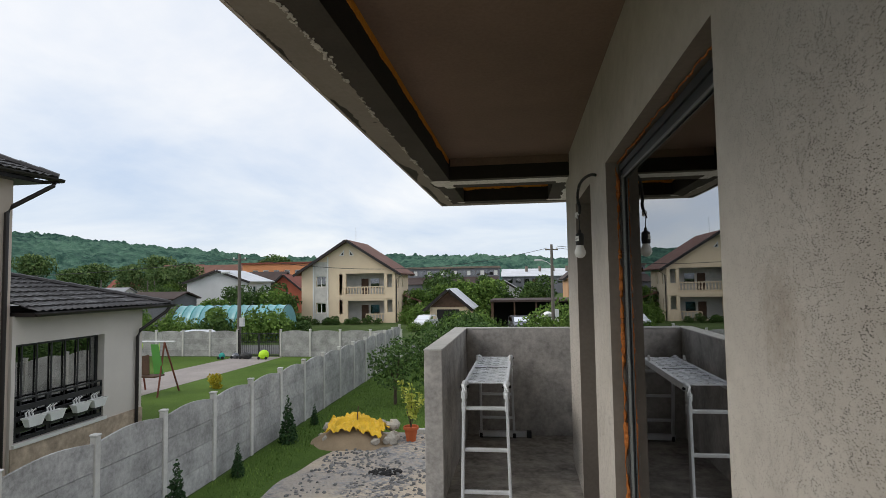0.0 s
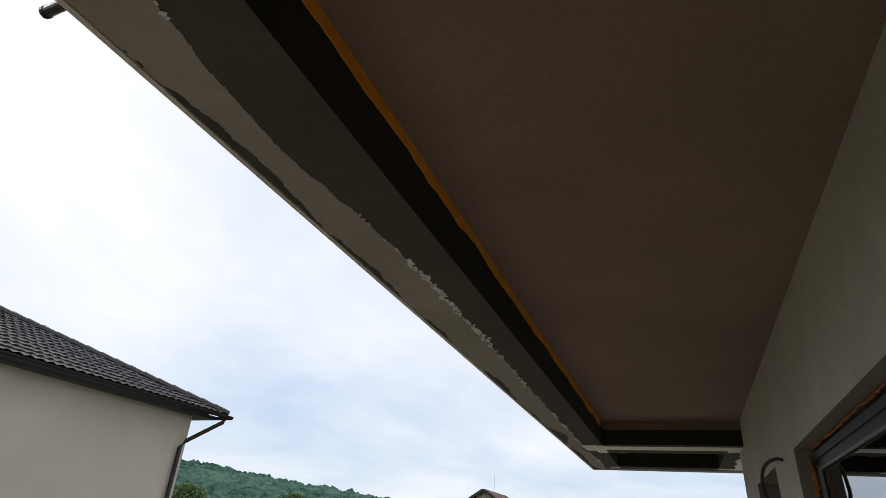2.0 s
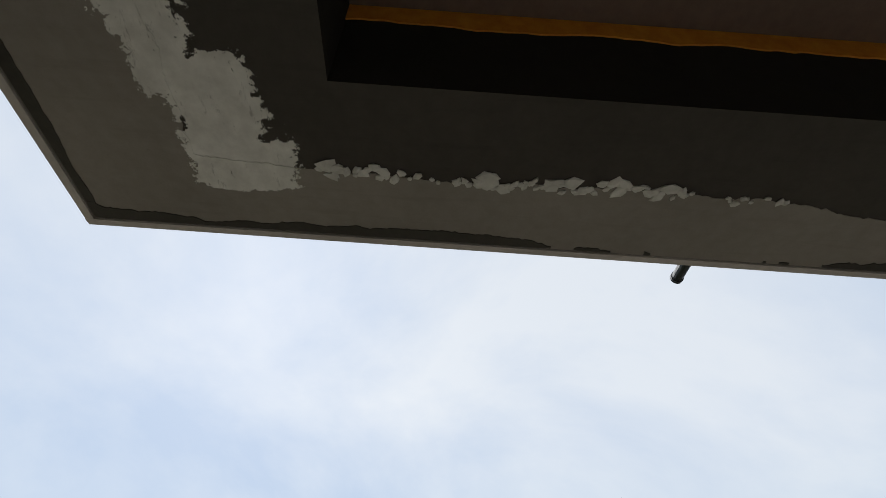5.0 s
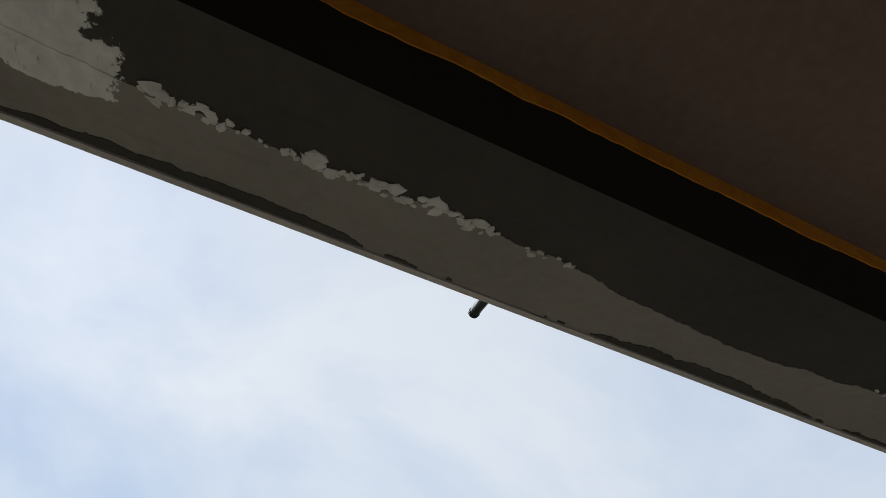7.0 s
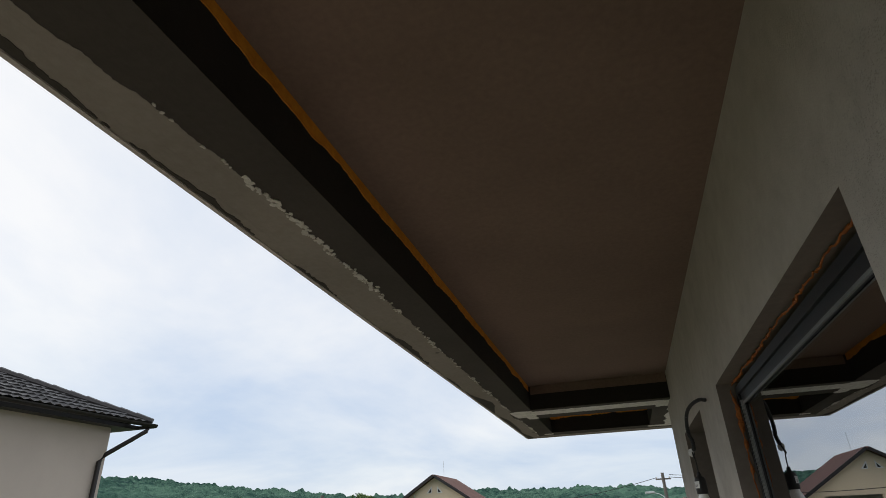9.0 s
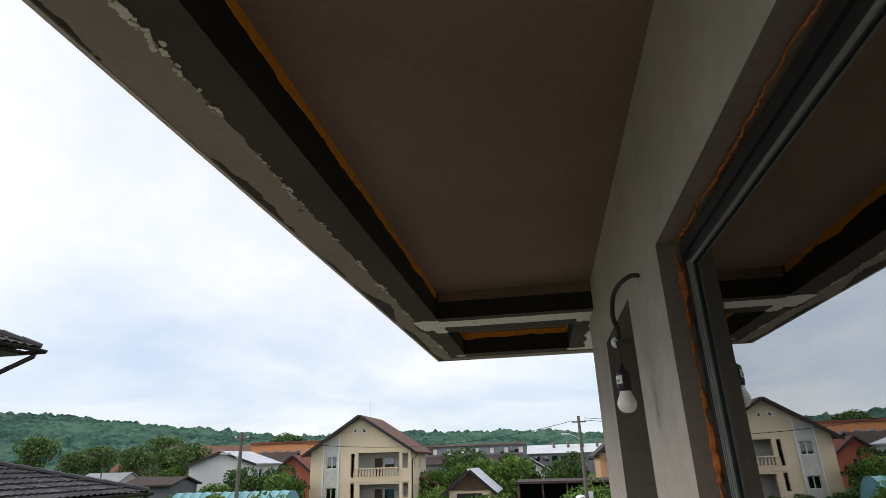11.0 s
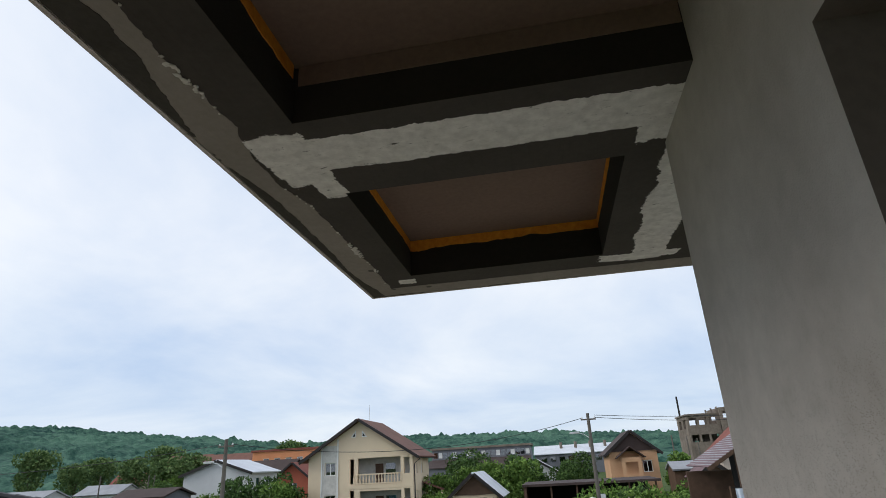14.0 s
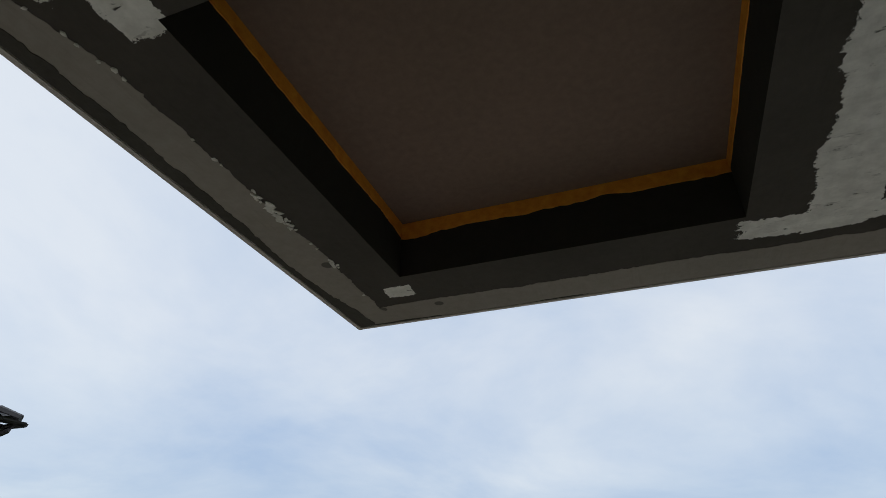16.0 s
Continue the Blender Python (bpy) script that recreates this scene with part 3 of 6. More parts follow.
coat_strip("mortar_smear", MORTAR, north, -0.92, 6.0, lambda t: 0.010 + 0.03 * noise.noise((t * 1.9, 41.0, 0)) + rough(t, 14.0, 0.0, 0.006, 0.003), lambda t: 0.011, 0.0028, "dark mortar smeared along the edge")
coat_strip("mortar_smear", MORTAR, south, -0.92, 6.0, lambda t: 0.032 + 0.03 * noise.noise((t * 1.9, 47.0, 0)) + rough(t, 17.0, 0.0, 0.006, 0.003), lambda t: 0.012, 0.0028, "dark mortar smeared along the edge")


def filler_crumbs():
    """Torn bits of white filler left along the seam between the two coats."""
    rd = random.Random(77)
    bm = bm_new()
    y = -0.30
    while y < 7.1:
        y += rd.uniform(0.003, 0.011)
        dense = float(np.interp(y, (-0.3, -0.1, 0.15, 0.25, 0.42, 0.5, 1.3, 1.5, 2.5, 2.8, 5.3, 5.5, 5.9, 7.1), (0.8, 0.8, 1.2, 0.9, 0.7, 0.1, 0.16, 0.9, 0.8, 0.45, 0.55, 0.0, 0.4, 0.6)))
        k = dense - 0.15 + 0.9 * noise.noise((y * 4.5, 3, 1)) + 0.6 * noise.noise((y * 17, 5, 1)) - rd.uniform(0, 0.55)
        if k < 0.18:
            continue
        w = 0.0025 + 0.0085 * min(1.3, k) * rd.uniform(0.35, 1.5)
        q = bmesh.new()
        bmesh.ops.create_icosphere(q, subdivisions=1, radius=1)
        for v in q.verts:
            v.co = Vector((v.co.x * w, v.co.y * w * rd.uniform(0.9, 1.7), v.co.z * 0.0035)) * rd.uniform(0.7, 1.3)
        merge(bm, q, pose(-0.945 + seam(y) + rd.uniform(-0.009, 0.011) * min(1.5, 0.5 + k), y, SZ - 0.0025, 0, 0, rd.uniform(-70, 40)))
    tagged(part("filler_crumbs", bm, FILLER, eaves, "torn white filler along the seam of the coats"), kind="stuff")


filler_crumbs()


def primer_strip(p, q, inward, low, amp, seed, gap=0.0):
    """Orange strip at the top of a coffer side, with a wavy lower edge."""
    bm = bm_new()
    p, q = Vector(p), Vector(q)
    n = max(8, int((q - p).length / 0.012))
    inw = Vector(inward) * 0.003
    prev = None
    for i in range(n + 1):
        t = i / n
        c = p.lerp(q, t)
        s = (q - p).length * t + seed
        w = low + amp * (noise.noise((s * 3.1, seed, 0)) + 0.5 * noise.noise((s * 11, seed, 4)) + 0.22 * noise.noise((s * 38, seed, 9)))
        w = max(0.006, w)
        top = bm.verts.new((c.x + inw.x, c.y + inw.y, CZ - 0.0015))
        bot = bm.verts.new((c.x + inw.x, c.y + inw.y, CZ - w))
        bk = bm.verts.new((c.x, c.y, CZ - w))
        if prev:
            bm.faces.new((prev[0], top, bot, prev[1]))
            bm.faces.new((prev[1], bot, bk, prev[2]))
        prev = (top, bot, bk)
    return part("primer_strip", bm, ORANGE, eaves, "uneven orange primer line at the coffer's top")


primer_strip((-0.615, -0.262, 0), (-0.615, 5.46, 0), (1, 0, 0), 0.046, 0.022, 1.0)
primer_strip((-0.62, 5.98, 0), (-0.62, 7.008, 0), (1, 0, 0), 0.050, 0.018, 21.0)
primer_strip((-0.62, 7.008, 0), (0.413, 7.008, 0), (0, -1, 0), 0.052, 0.020, 33.0)
primer_strip((0.413, 5.98, 0), (0.413, 7.008, 0), (-1, 0, 0), 0.042, 0.012, 45.0)
part("smear", boxes((-0.60, WX - 0.004, 5.470, 5.4735, CZ - 0.075, CZ - 0.002)), CEILING, eaves, "brown plaster smear on the coffer's end")

spout = thing("drain_spout", "short dark plastic drain pipe sticking out of the roof edge", "pipe", (-0.955, 0.388, 2.592))
b = cyl(bm_new(), (0.01, 0, 0.0), (-0.115, 0.01, 0.012), 0.0115, seg=16)
part("tube", b, BLACK_PLASTIC, spout, smooth=False)
part("rim", lathe(bm_new(), [(0.0117, -0.004), (0.013, -0.004), (0.013, 0.004), (0.0117, 0.004)], 16), BLACK_PLASTIC, spout).matrix_basis = pose(-0.11, 0.0097, 0.0116, 0, -85, 0)

# balcony slab and parapet
struct(done("floor", boxes((-0.76, WX, -1.6, WY1, FL - 0.18, FL), (-0.76, 3.0, WY1 + 0.001, 6.94, FL - 0.18, FL)), FLOOR), "dusty bare screed floor of the balcony", "floor")
PX0, PX1, PY0, PY1, PZ = -0.75, -0.60, 4.697, 6.79, 0.985
par = struct(done("parapet", boxes((PX0, PX1, PY0, PY1 + 0.145, FL + 0.002, PZ), bev=0.004), CONCRETE), "raw grey plastered balcony parapet", "parapet")
part("end_parapet", boxes((PX1 + 0.002, 3.0, PY1, PY1 + 0.145, FL + 0.002, PZ), bev=0.004), CONCRETE, par)
part("coping", boxes((PX0 - 0.003, PX1 + 0.003, PY0 - 0.003, PY1 + 0.148, PZ, PZ + 0.011), (PX1 + 0.003, 3.0, PY1 - 0.003, PY1 + 0.148, PZ, PZ + 0.011)), FENCE_POST, par, "paler smoothed top of the parapet")


# ---- window and door ----
def window_unit():
    y0, y1, z0, z1 = 1.490, 3.195, FL + 0.09, 2.172
    w = struct(new("window_1"), "anthracite framed balcony window set in the wall", "window")
    x0, x1 = 0.610, 0.70
    part("window_frame", holed(bm_new(), "x", y0, y1, z0, z1, x0, x1, [(y0 + 0.03, y1 - 0.03, z0 + 0.04, z1 - 0.032)]), ANTHRACITE, w)
    a, c = y0 + 0.026, y1 - 0.026
    s = part("sash", holed(bm_new(), "x", a, c, z0 + 0.036, z1 - 0.028, x0 + 0.010, x1 - 0.01, [(a + 0.048, c - 0.048, z0 + 0.09, z1 - 0.078)]), ANTHRACITE, w)
    part("pane", boxes((x0 + 0.016, x0 + 0.022, a + 0.046, c - 0.046, z0 + 0.088, z1 - 0.076)), GLASS, s).visible_shadow = False
    for j in range(3):
        for yy in (a + 0.008 + 0.013 * j, c - 0.008 - 0.013 * j):
            part("groove_bead", boxes((x0 + 0.003 + 0.002 * j, x0 + 0.0105, yy - 0.004, yy + 0.004, z0 + 0.06, z1 - 0.06)), GASKET, s)
    part("glazing_bead", holed(bm_new(), "x", a + 0.042, c - 0.042, z0 + 0.084, z1 - 0.072, x0 + 0.004, x0 + 0.0098, [(a + 0.051, c - 0.051, z0 + 0.093, z1 - 0.081)]), GASKET, s, "grey glazing bead")
    rnd = random.Random(5)
    for name, p, q in (("foam_bead", (0.604, 3.204, FL + 0.1), (0.604, 3.204, 2.17)), ("foam_bead", (0.604, 1.51, 2.186), (0.604, 3.19, 2.186)), ("foam_bead", (0.604, 1.478, FL + 0.1), (0.604, 1.478, 2.17))):
        p, q = Vector(p), Vector(q)
        n = int((q - p).length / 0.016)
        pts, rs = [], []
        for i in range(n + 1):
            c = p.lerp(q, i / n)
            s = noise.noise(c * 9) + 0.55 * noise.noise(c * 31)
            pts.append((c.x - 0.004 + 0.012 * s, c.y + rnd.uniform(-0.006, 0.006), c.z + rnd.uniform(-0.006, 0.004)))
            rs.append(max(0.0025, (0.0065 + 0.016 * s + rnd.uniform(-0.004, 0.005)) * (0.4 if abs(p.z - q.z) < 0.1 else 1.0)))
        part(name, sweep(bm_new(), pts, rs, 8), FOAM, w, "rough orange mounting foam")
    part("window_sill", boxes((0.56, 0.97, 1.469, 3.211, FL + 0.052, FL + 0.088)), CONCRETE, w)


window_unit()
dr = struct(new("door_1"), "dark doorway set deep behind a plastered reveal", "door")
part("door_frame", holed(bm_new(), "x", 3.925, 4.935, FL + 0.004, 2.19, 0.90, 0.965, [(3.995, 4.87, FL + 0.004, 2.12)]), ANTHRACITE, dr)
leaf = part("door_leaf", boxes((0.915, 0.955, 4.0, 4.865, FL + 0.042, 2.115)), BLACK_PLASTIC, dr)
part("door_handle", cyl(bm_new(), (0.87, 4.08, 0.85), (0.87, 4.20, 0.85), 0.009), ALUMINIUM, leaf)


# ---- hanging bulb ----
def hanging_bulb():
    t = thing("hanging_bulb", "bare frosted light bulb hanging from a black corrugated cable", "light bulb", (0.430, 3.597, 1.737))
    pts, rs = [], []
    ctrl = [Vector((v[0], v[1], 0.228 + 0.92 * (v[2] - 0.228))) for v in ((0.097, -0.078, 0.467), (0.07, -0.05, 0.475), (0.035, -0.004, 0.460), (0.012, 0.036, 0.427), (0.002, 0.056, 0.377), (0.0, 0.052, 0.320), (0.008, 0.032, 0.275), (0.004, 0.012, 0.228))]
    n = 90
    for i in range(n + 1):
        u = i / n * (len(ctrl) - 1)
        k = min(int(u), len(ctrl) - 2)
        f = u - k
        p0, p1, p2, p3 = ctrl[max(k - 1, 0)], ctrl[k], ctrl[k + 1], ctrl[min(k + 2, len(ctrl) - 1)]
        pts.append(0.5 * ((2 * p1) + (p2 - p0) * f + (2 * p0 - 5 * p1 + 4 * p2 - p3) * f * f + (3 * p1 - p0 - 3 * p2 + p3) * f ** 3))
        rs.append(0.0090 + (0.0012 if i % 2 else -0.0008) * (1.0 if i > 55 else 0.35))
    part("corrugated_conduit", sweep(bm_new(), pts, rs, 12), BLACK_PLASTIC, t)
    part("wire", sweep(bm_new(), [(0.004, 0.012, 0.235), (0.0, -0.004, 0.205), (-0.002, -0.012, 0.185), (0.0, -0.004, 0.16), (0, 0, 0.125)], 0.0028, 8), BLACK_PLASTIC, t)
    part("wire_end", sweep(bm_new(), [(0.003, 0.02, 0.232), (-0.004, 0.03, 0.222), (-0.006, -0.006, 0.196), (-0.004, -0.022, 0.186)], 0.004, 8), BLACK_PLASTIC, t)
    c = bm_new()
    bmesh.ops.create_icosphere(c, subdivisions=3, radius=0.020, matrix=pose(-0.006, 0.047, 0.220) @ Matrix.Diagonal((0.7, 1.15, 1.0, 1)))
    for v in c.verts:
        v.co += Vector((noise.noise(v.co * 90), noise.noise(v.co * 90 + Vector((5, 0, 0))), noise.noise(v.co * 90 + Vector((0, 7, 0))))) * 0.005
    part("terminal_block", c, STICKER, t, "white taped terminal block")
    h = part("holder", lathe(bm_new(), [(0.006, 0.128), (0.009, 0.120), (0.011, 0.108), (0.023, 0.100), (0.0255, 0.090), (0.0265, 0.050), (0.0255, 0.030), (0.024, 0.029)], 28), BLACK_PLASTIC, t, smooth=True)
    s = bm_new()
    for i in range(8):
        a0, a1 = radians(178 + 9 * i), radians(178 + 9 * (i + 1))
        quad(s, *[(0.0268 * math.cos(a), 0.0268 * math.sin(a), z) for a, z in ((a0, 0.055), (a1, 0.055), (a1, 0.085), (a0, 0.085))])
    part("sticker", s, STICKER, h, "white label with an unreadable bar print")
    for i, (da, w) in enumerate(((10, 3), (16, 2), (22, 4), (29, 2), (35, 3), (42, 2), (47, 4))):
        s = bm_new()
        a0, a1 = radians(180 + da), radians(180 + da + w)
        quad(s, *[(0.0271 * math.cos(a), 0.0271 * math.sin(a), z) for a, z in ((a0, 0.061), (a1, 0.061), (a1, 0.071), (a0, 0.071))])
        part("print_bar", s, PRINT, h)
    part("glass_bulb", lathe(bm_new(), [(0.020, 0.034), (0.021, 0.024), (0.024, 0.015), (0.029, 0.004), (0.033, -0.006), (0.0345, -0.015), (0.034, -0.022), (0.031, -0.032), (0.0245, -0.041), (0.015, -0.047), (0.004, -0.0495)], 32), BULB, t, smooth=True)


hanging_bulb()


# ---- folding aluminium work platform ----
def work_platform():
    t = thing("work_platform", "folding aluminium ladder set up as a plaster-splashed work platform", "ladder", (-0.245, 0, FL))
    half, top, yn, yf = 0.172, 0.955, 4.70, 6.42
    x0, x1 = -half, half

    def rail(p, q, name="rail", wide=0.0125, deep=0.03):
        b = bm_new()
        p, q = Vector(p), Vector(q)
        d = (q - p).normalized()
        n = d.cross(Vector((1, 0, 0))).normalized()
        vs = [[b.verts.new(c + Vector((sx * wide, 0, 0)) + n * sn * deep) for sx, sn in ((-1, -1), (1, -1), (1, 1), (-1, 1))] for c in (p, q)]
        for i in range(4):
            j = (i + 1) % 4
            b.faces.new((vs[0][i], vs[0][j], vs[1][j], vs[1][i]))
        b.faces.new(vs[0][::-1])
        b.faces.new(vs[1])
        bmesh.ops.bevel(b, geom=list(b.edges), offset=0.004, segments=1, affect='EDGES')
        return part(name, b, ALUMINIUM, t)
    # each leg pair: foot y, top y, heights of its rungs
    for yb, yt, rungs in ((yn - 0.11, yn - 0.03, (0.14, 0.46, 0.78)), (yf + 0.27, yf + 0.04, (0.24, 0.52, 0.80))):
        for s in (-1, 1):
            r = rail((s * (half + 0.018), yb, 0.05), (s * half, yt, top - 0.06), "leg")
            part("rubber_foot", boxes((s * (half + 0.018) - 0.016, s * (half + 0.018) + 0.016, yb - 0.035, yb + 0.035, 0.001, 0.06), bev=0.006), RUBBER, r)
            # curved knuckle between leg and deck rail
            ye, o = (yn + 0.05, 1) if yt < yn else (yf - 0.05, -1)
            k = bm_new()
            sweep(k, [(s * half, yt, top - 0.10), (s * half, yt + o * 0.002, top - 0.05), (s * half, yt + o * 0.03, top - 0.008), (s * half, ye, top + 0.008), (s * half, ye + o * 0.05, top + 0.004)], [0.026, 0.027, 0.029, 0.027, 0.022], 10)
            h = part("hinge", k, ALUMINIUM, t, "curved locking ladder hinge")
            part("hinge_bolt", cyl(bm_new(), (s * half - 0.036, yt + o * 0.03, top - 0.01), (s * half + 0.036, yt + o * 0.03, top - 0.01), 0.012, seg=10), RUBBER, h)
            part("joint_collar", boxes((s * (half + 0.002) - 0.018, s * (half + 0.002) + 0.018, yt - 0.034, yt + 0.034, top - 0.20, top - 0.13), bev=0.004), ALUMINIUM, r)
        for z in rungs:
            f = (z - 0.05) / (top - 0.11)
            y, w = yb + (yt - yb) * f, half + 0.018 * (1 - f)
            part("rung", boxes((-w, w, y - 0.016, y + 0.016, z - 0.014, z + 0.014), bev=0.004), ALUMINIUM, t)
    for x in (x0, x1):
        rail((x, yn + 0.06, top - 0.012), (x, yf - 0.06, top - 0.012), "platform_rail")
        part("lug", boxes((x - 0.010, x + 0.010, yf - 0.42, yf - 0.36, top + 0.016, top + 0.075), bev=0.008), WHITE, t)
    deck = part("deck", boxes((x0 + 0.014, x1 - 0.014, yn + 0.06, yf - 0.06, top + 0.004, top + 0.012)), PLATE, t, "plaster-splashed checker platform plate")
    for i in range(4):
        for j in range(20):
            cx, cy = x0 + 0.055 + 0.078 * i, yn + 0.10 + 0.079 * j
            if (i + j) % 2:
                part("tread", boxes((cx - 0.028, cx + 0.028, cy - 0.006, cy + 0.006, top + 0.012, top + 0.017)), PLATE, deck)
            else:
                part("tread", boxes((cx - 0.006, cx + 0.006, cy - 0.03, cy + 0.03, top + 0.012, top + 0.017)), PLATE, deck)
    part("deck_seam", boxes((x0 + 0.014, x1 - 0.014, (yn + yf) / 2 - 0.004, (yn + yf) / 2 + 0.004, top + 0.012, top + 0.015)), RUBBER, deck)
    for y in (yf + 0.27, yn - 0.11):
        st = part("stabiliser", boxes((-0.215, 0.33, y - 0.028, y + 0.028, 0.012, 0.075), bev=0.005), ALUMINIUM, t)
        part("end_cap", boxes((0.33, 0.385, y - 0.032, y + 0.032, 0.006, 0.08), bev=0.004), BLACK_PLASTIC, st)


work_platform()


# ---- ground ----
def sheet(bm, pts, z):
    f = bm.faces.new([bm.verts.new((x, y, z)) for x, y in pts])
    return f


g = bm_new()
R = 3500
sheet(g, [(-R, -R), (R, -R), (R, R), (-R, R)], G)
struct(done("ground", g, MEADOW), "rough green meadow and gardens reaching the hills", "ground")
b = bm_new()
sheet(b, [(-7.6, -8), (9, -8), (9, 35.6), (-7.6, 35.6)], G + 0.02)
struct(done("lawn", b, LAWN), "mown green lawn of the building plot", "lawn")
b = bm_new()
sheet(b, [(-29, 2), (-7.8, 2), (-7.8, 36), (-29, 36)], G + 0.02)
struct(done("neighbour_lawn", b, LAWN), "mown green lawn in the neighbouring garden", "lawn")
b = bm_new()
pts = []
for i in range(41):
    y = 8.6 + (18.1 - 8.6) * i / 40
    pts.append((-5.9 + 0.35 * noise.noise((y * 0.6, 0, 0)) + (0.9 * max(0, (y - 13.5) / 4.6) if y > 13.5 else 0) - 0.05, y))
pts += [(9, 18.1), (9, 8.9), (4, 8.3), (0, 8.8), (-3, 8.2)]
sheet(b, pts, G + 0.035)
# unseen ground, its brown chosen to dim and warm the light bounced upward
earth = bm_new()
sheet(earth, [(-6.2, -8), (9, -8), (9, 9.4), (-6.0, 9.4)], G + 0.028)
struct(done("bare_earth", earth, BROWN_BOUNCE), "unseen brown ground added to temper light bounced onto the soffit", "ground")
struct(done("gravel_yard", b, GRAVEL), "sandy building yard strewn with grey gravel", "yard")
b = bm_new()
sheet(b, [(-21.0, 20), (-16.95, 20), (-15.8, 36), (-19.0, 36)], G + 0.03)
struct(done("paved_path", b, PAVING), "grey paved drive between lawns", "pavement")
b = bm_new()
sheet(b, [(-90, 37.6), (60, 37.6), (60, 43), (-90, 43)], G + 0.025)
struct(done("road", b, ASPHALT), "worn village road beyond the fence", "road")

rnd = random.Random(11)


def rock(bm, x, y, z, r, rd, flat=0.6):
    q = bmesh.new()
    bmesh.ops.create_icosphere(q, subdivisions=1, radius=1)
    s = Vector((rd.uniform(0.7, 1.3), rd.uniform(0.7, 1.3), rd.uniform(0.45, 0.9) * flat / 0.6)) * r
    for v in q.verts:
        k = 1 + rd.uniform(-0.22, 0.22)
        v.co = Vector((v.co.x * s.x, v.co.y * s.y, v.co.z * s.z)) * k
    merge(bm, q, pose(x, y, z, rd.uniform(-20, 20), rd.uniform(-20, 20), rd.uniform(0, 360)))


b = bm_new()
for i in range(2300):
    y = rnd.uniform(9.5, 17.6)
    x = rnd.uniform(-5.4, 0.0)
    if noise.noise((x * 0.5, y * 0.5, 3)) < -0.05 and rnd.random() < 0.85:
        continue
    rock(b, x, y, G + 0.04, rnd.uniform(0.018, 0.062), rnd)
tagged(done("gravel", b, PEBBLE), "loose grey crushed stone on the sandy yard", "gravel", kind="stuff")
b = bm_new()
for i in range(60):
    a, r = rnd.uniform(0, 6.28), rnd.uniform(0, 1) ** 0.5
    rock(b, -3.5 + 0.42 * r * math.cos(a), 14.3 + 0.3 * r * math.sin(a), G + 0.05, rnd.uniform(0.03, 0.07), rnd, 0.5)
tagged(done("ash_heap", b, DARK), "blackened patch of burnt debris on gravel", "debris", kind="stuff")

# sand heap with stones and a yellow sheet
sand = bm_new()
n = 40
grid = [[sand.verts.new((0, 0, 0)) for j in range(n + 1)] for i in range(n + 1)]
for i in range(n + 1):
    for j in range(n + 1):
        u, v = 2 * i / n - 1, 2 * j / n - 1
        rr = math.hypot(u * 0.95, v)
        rr += 0.16 * noise.noise((u * 2.1, v * 2.1, 7))
        hgt = max(-0.06, 0.66 * (1 - rr ** 1.2)) + 0.04 * noise.noise((u * 4, v * 4, 1))
        grid[i][j].co = (-5.12 + 1.28 * u, 17.0 + 1.0 * v, G + 0.03 + hgt)
for i in range(n):
    for j in range(n):
        sand.faces.new((grid[i][j], grid[i + 1][j], grid[i + 1][j + 1], grid[i][j + 1]))
tagged(done("sand_mound", sand, SAND, smooth=True), "heap of brown building sand on the yard", "sand heap")
tarp = bm_new()
n = 46
grid = [[None] * (n + 1) for i in range(n + 1)]
for i in range(n + 1):
    for j in range(n + 1):
        u, v = 2 * i / n - 1, 2 * j / n - 1
        x, y = -5.0 + (0.86 + 0.10 * noise.noise((v * 3.0, 4, 1))) * u + 0.12 * noise.noise((v * 2.2, u, 5)), 16.95 + (0.55 + 0.16 * noise.noise((u * 3.1, 9, 2))) * v + 0.10 * noise.noise((u * 2.5, v, 8))
        rr = math.hypot((x + 5.12) / 1.42 * 0.95, (y - 17.0) / 1.05)
        z = G + 0.17 + max(0.0, 0.66 * (1 - rr ** 1.2)) + 0.26 * abs(noise.noise((u * 4.4, v * 3.6, 2))) + 0.05 * noise.noise((u * 11, v * 10, 3))
        grid[i][j] = tarp.verts.new((x, y, z))
for i in range(n):
    for j in range(n):
        tarp.faces.new((grid[i][j], grid[i + 1][j], grid[i + 1][j + 1], grid[i][j + 1]))
tagged(done("tarpaulin", tarp, YELLOW, smooth=True), "crumpled yellow tarpaulin over the sand heap", "tarpaulin")
b = cyl(bm_new(), (-4.95, 16.7, G + 0.5), (-4.9, 16.75, G + 1.15), 0.018, 0.014)
tagged(done("stake", b, WOOD), "thin wooden stake stuck in the sand heap", "stake")
for i in range(30):
    if 18 < i < 26:
        continue
    a = i / 30 * 6.28 + rnd.uniform(-0.08, 0.08)
    b = bm_new()
    r = rnd.uniform(0.10, 0.19)
    rock(b, 0, 0, 0, r, rnd, 0.85)
    rr = rnd.uniform(0.86, 1.02)
    up = 0.12 if math.sin(a) < 0.2 else 0.3
    o = done("field_stone", b, RUBBLE)
    o.matrix_basis = pose(-4.98 + 1.18 * rr * math.cos(a), 17.1 + 0.9 * rr * math.sin(a), G + up + rnd.uniform(0, 0.12))
    tagged(o, "pale rough stone ringing the sand heap", "stone", "stones round the sand heap")
b = bm_new()
box(b, -3.4, -0.7, 18.05, 18.2, G, G + 0.16, bev=0.01)
struct(done("kerb_edging", b, FENCE_POST), "low pale concrete edging between yard and lawn", "kerb")


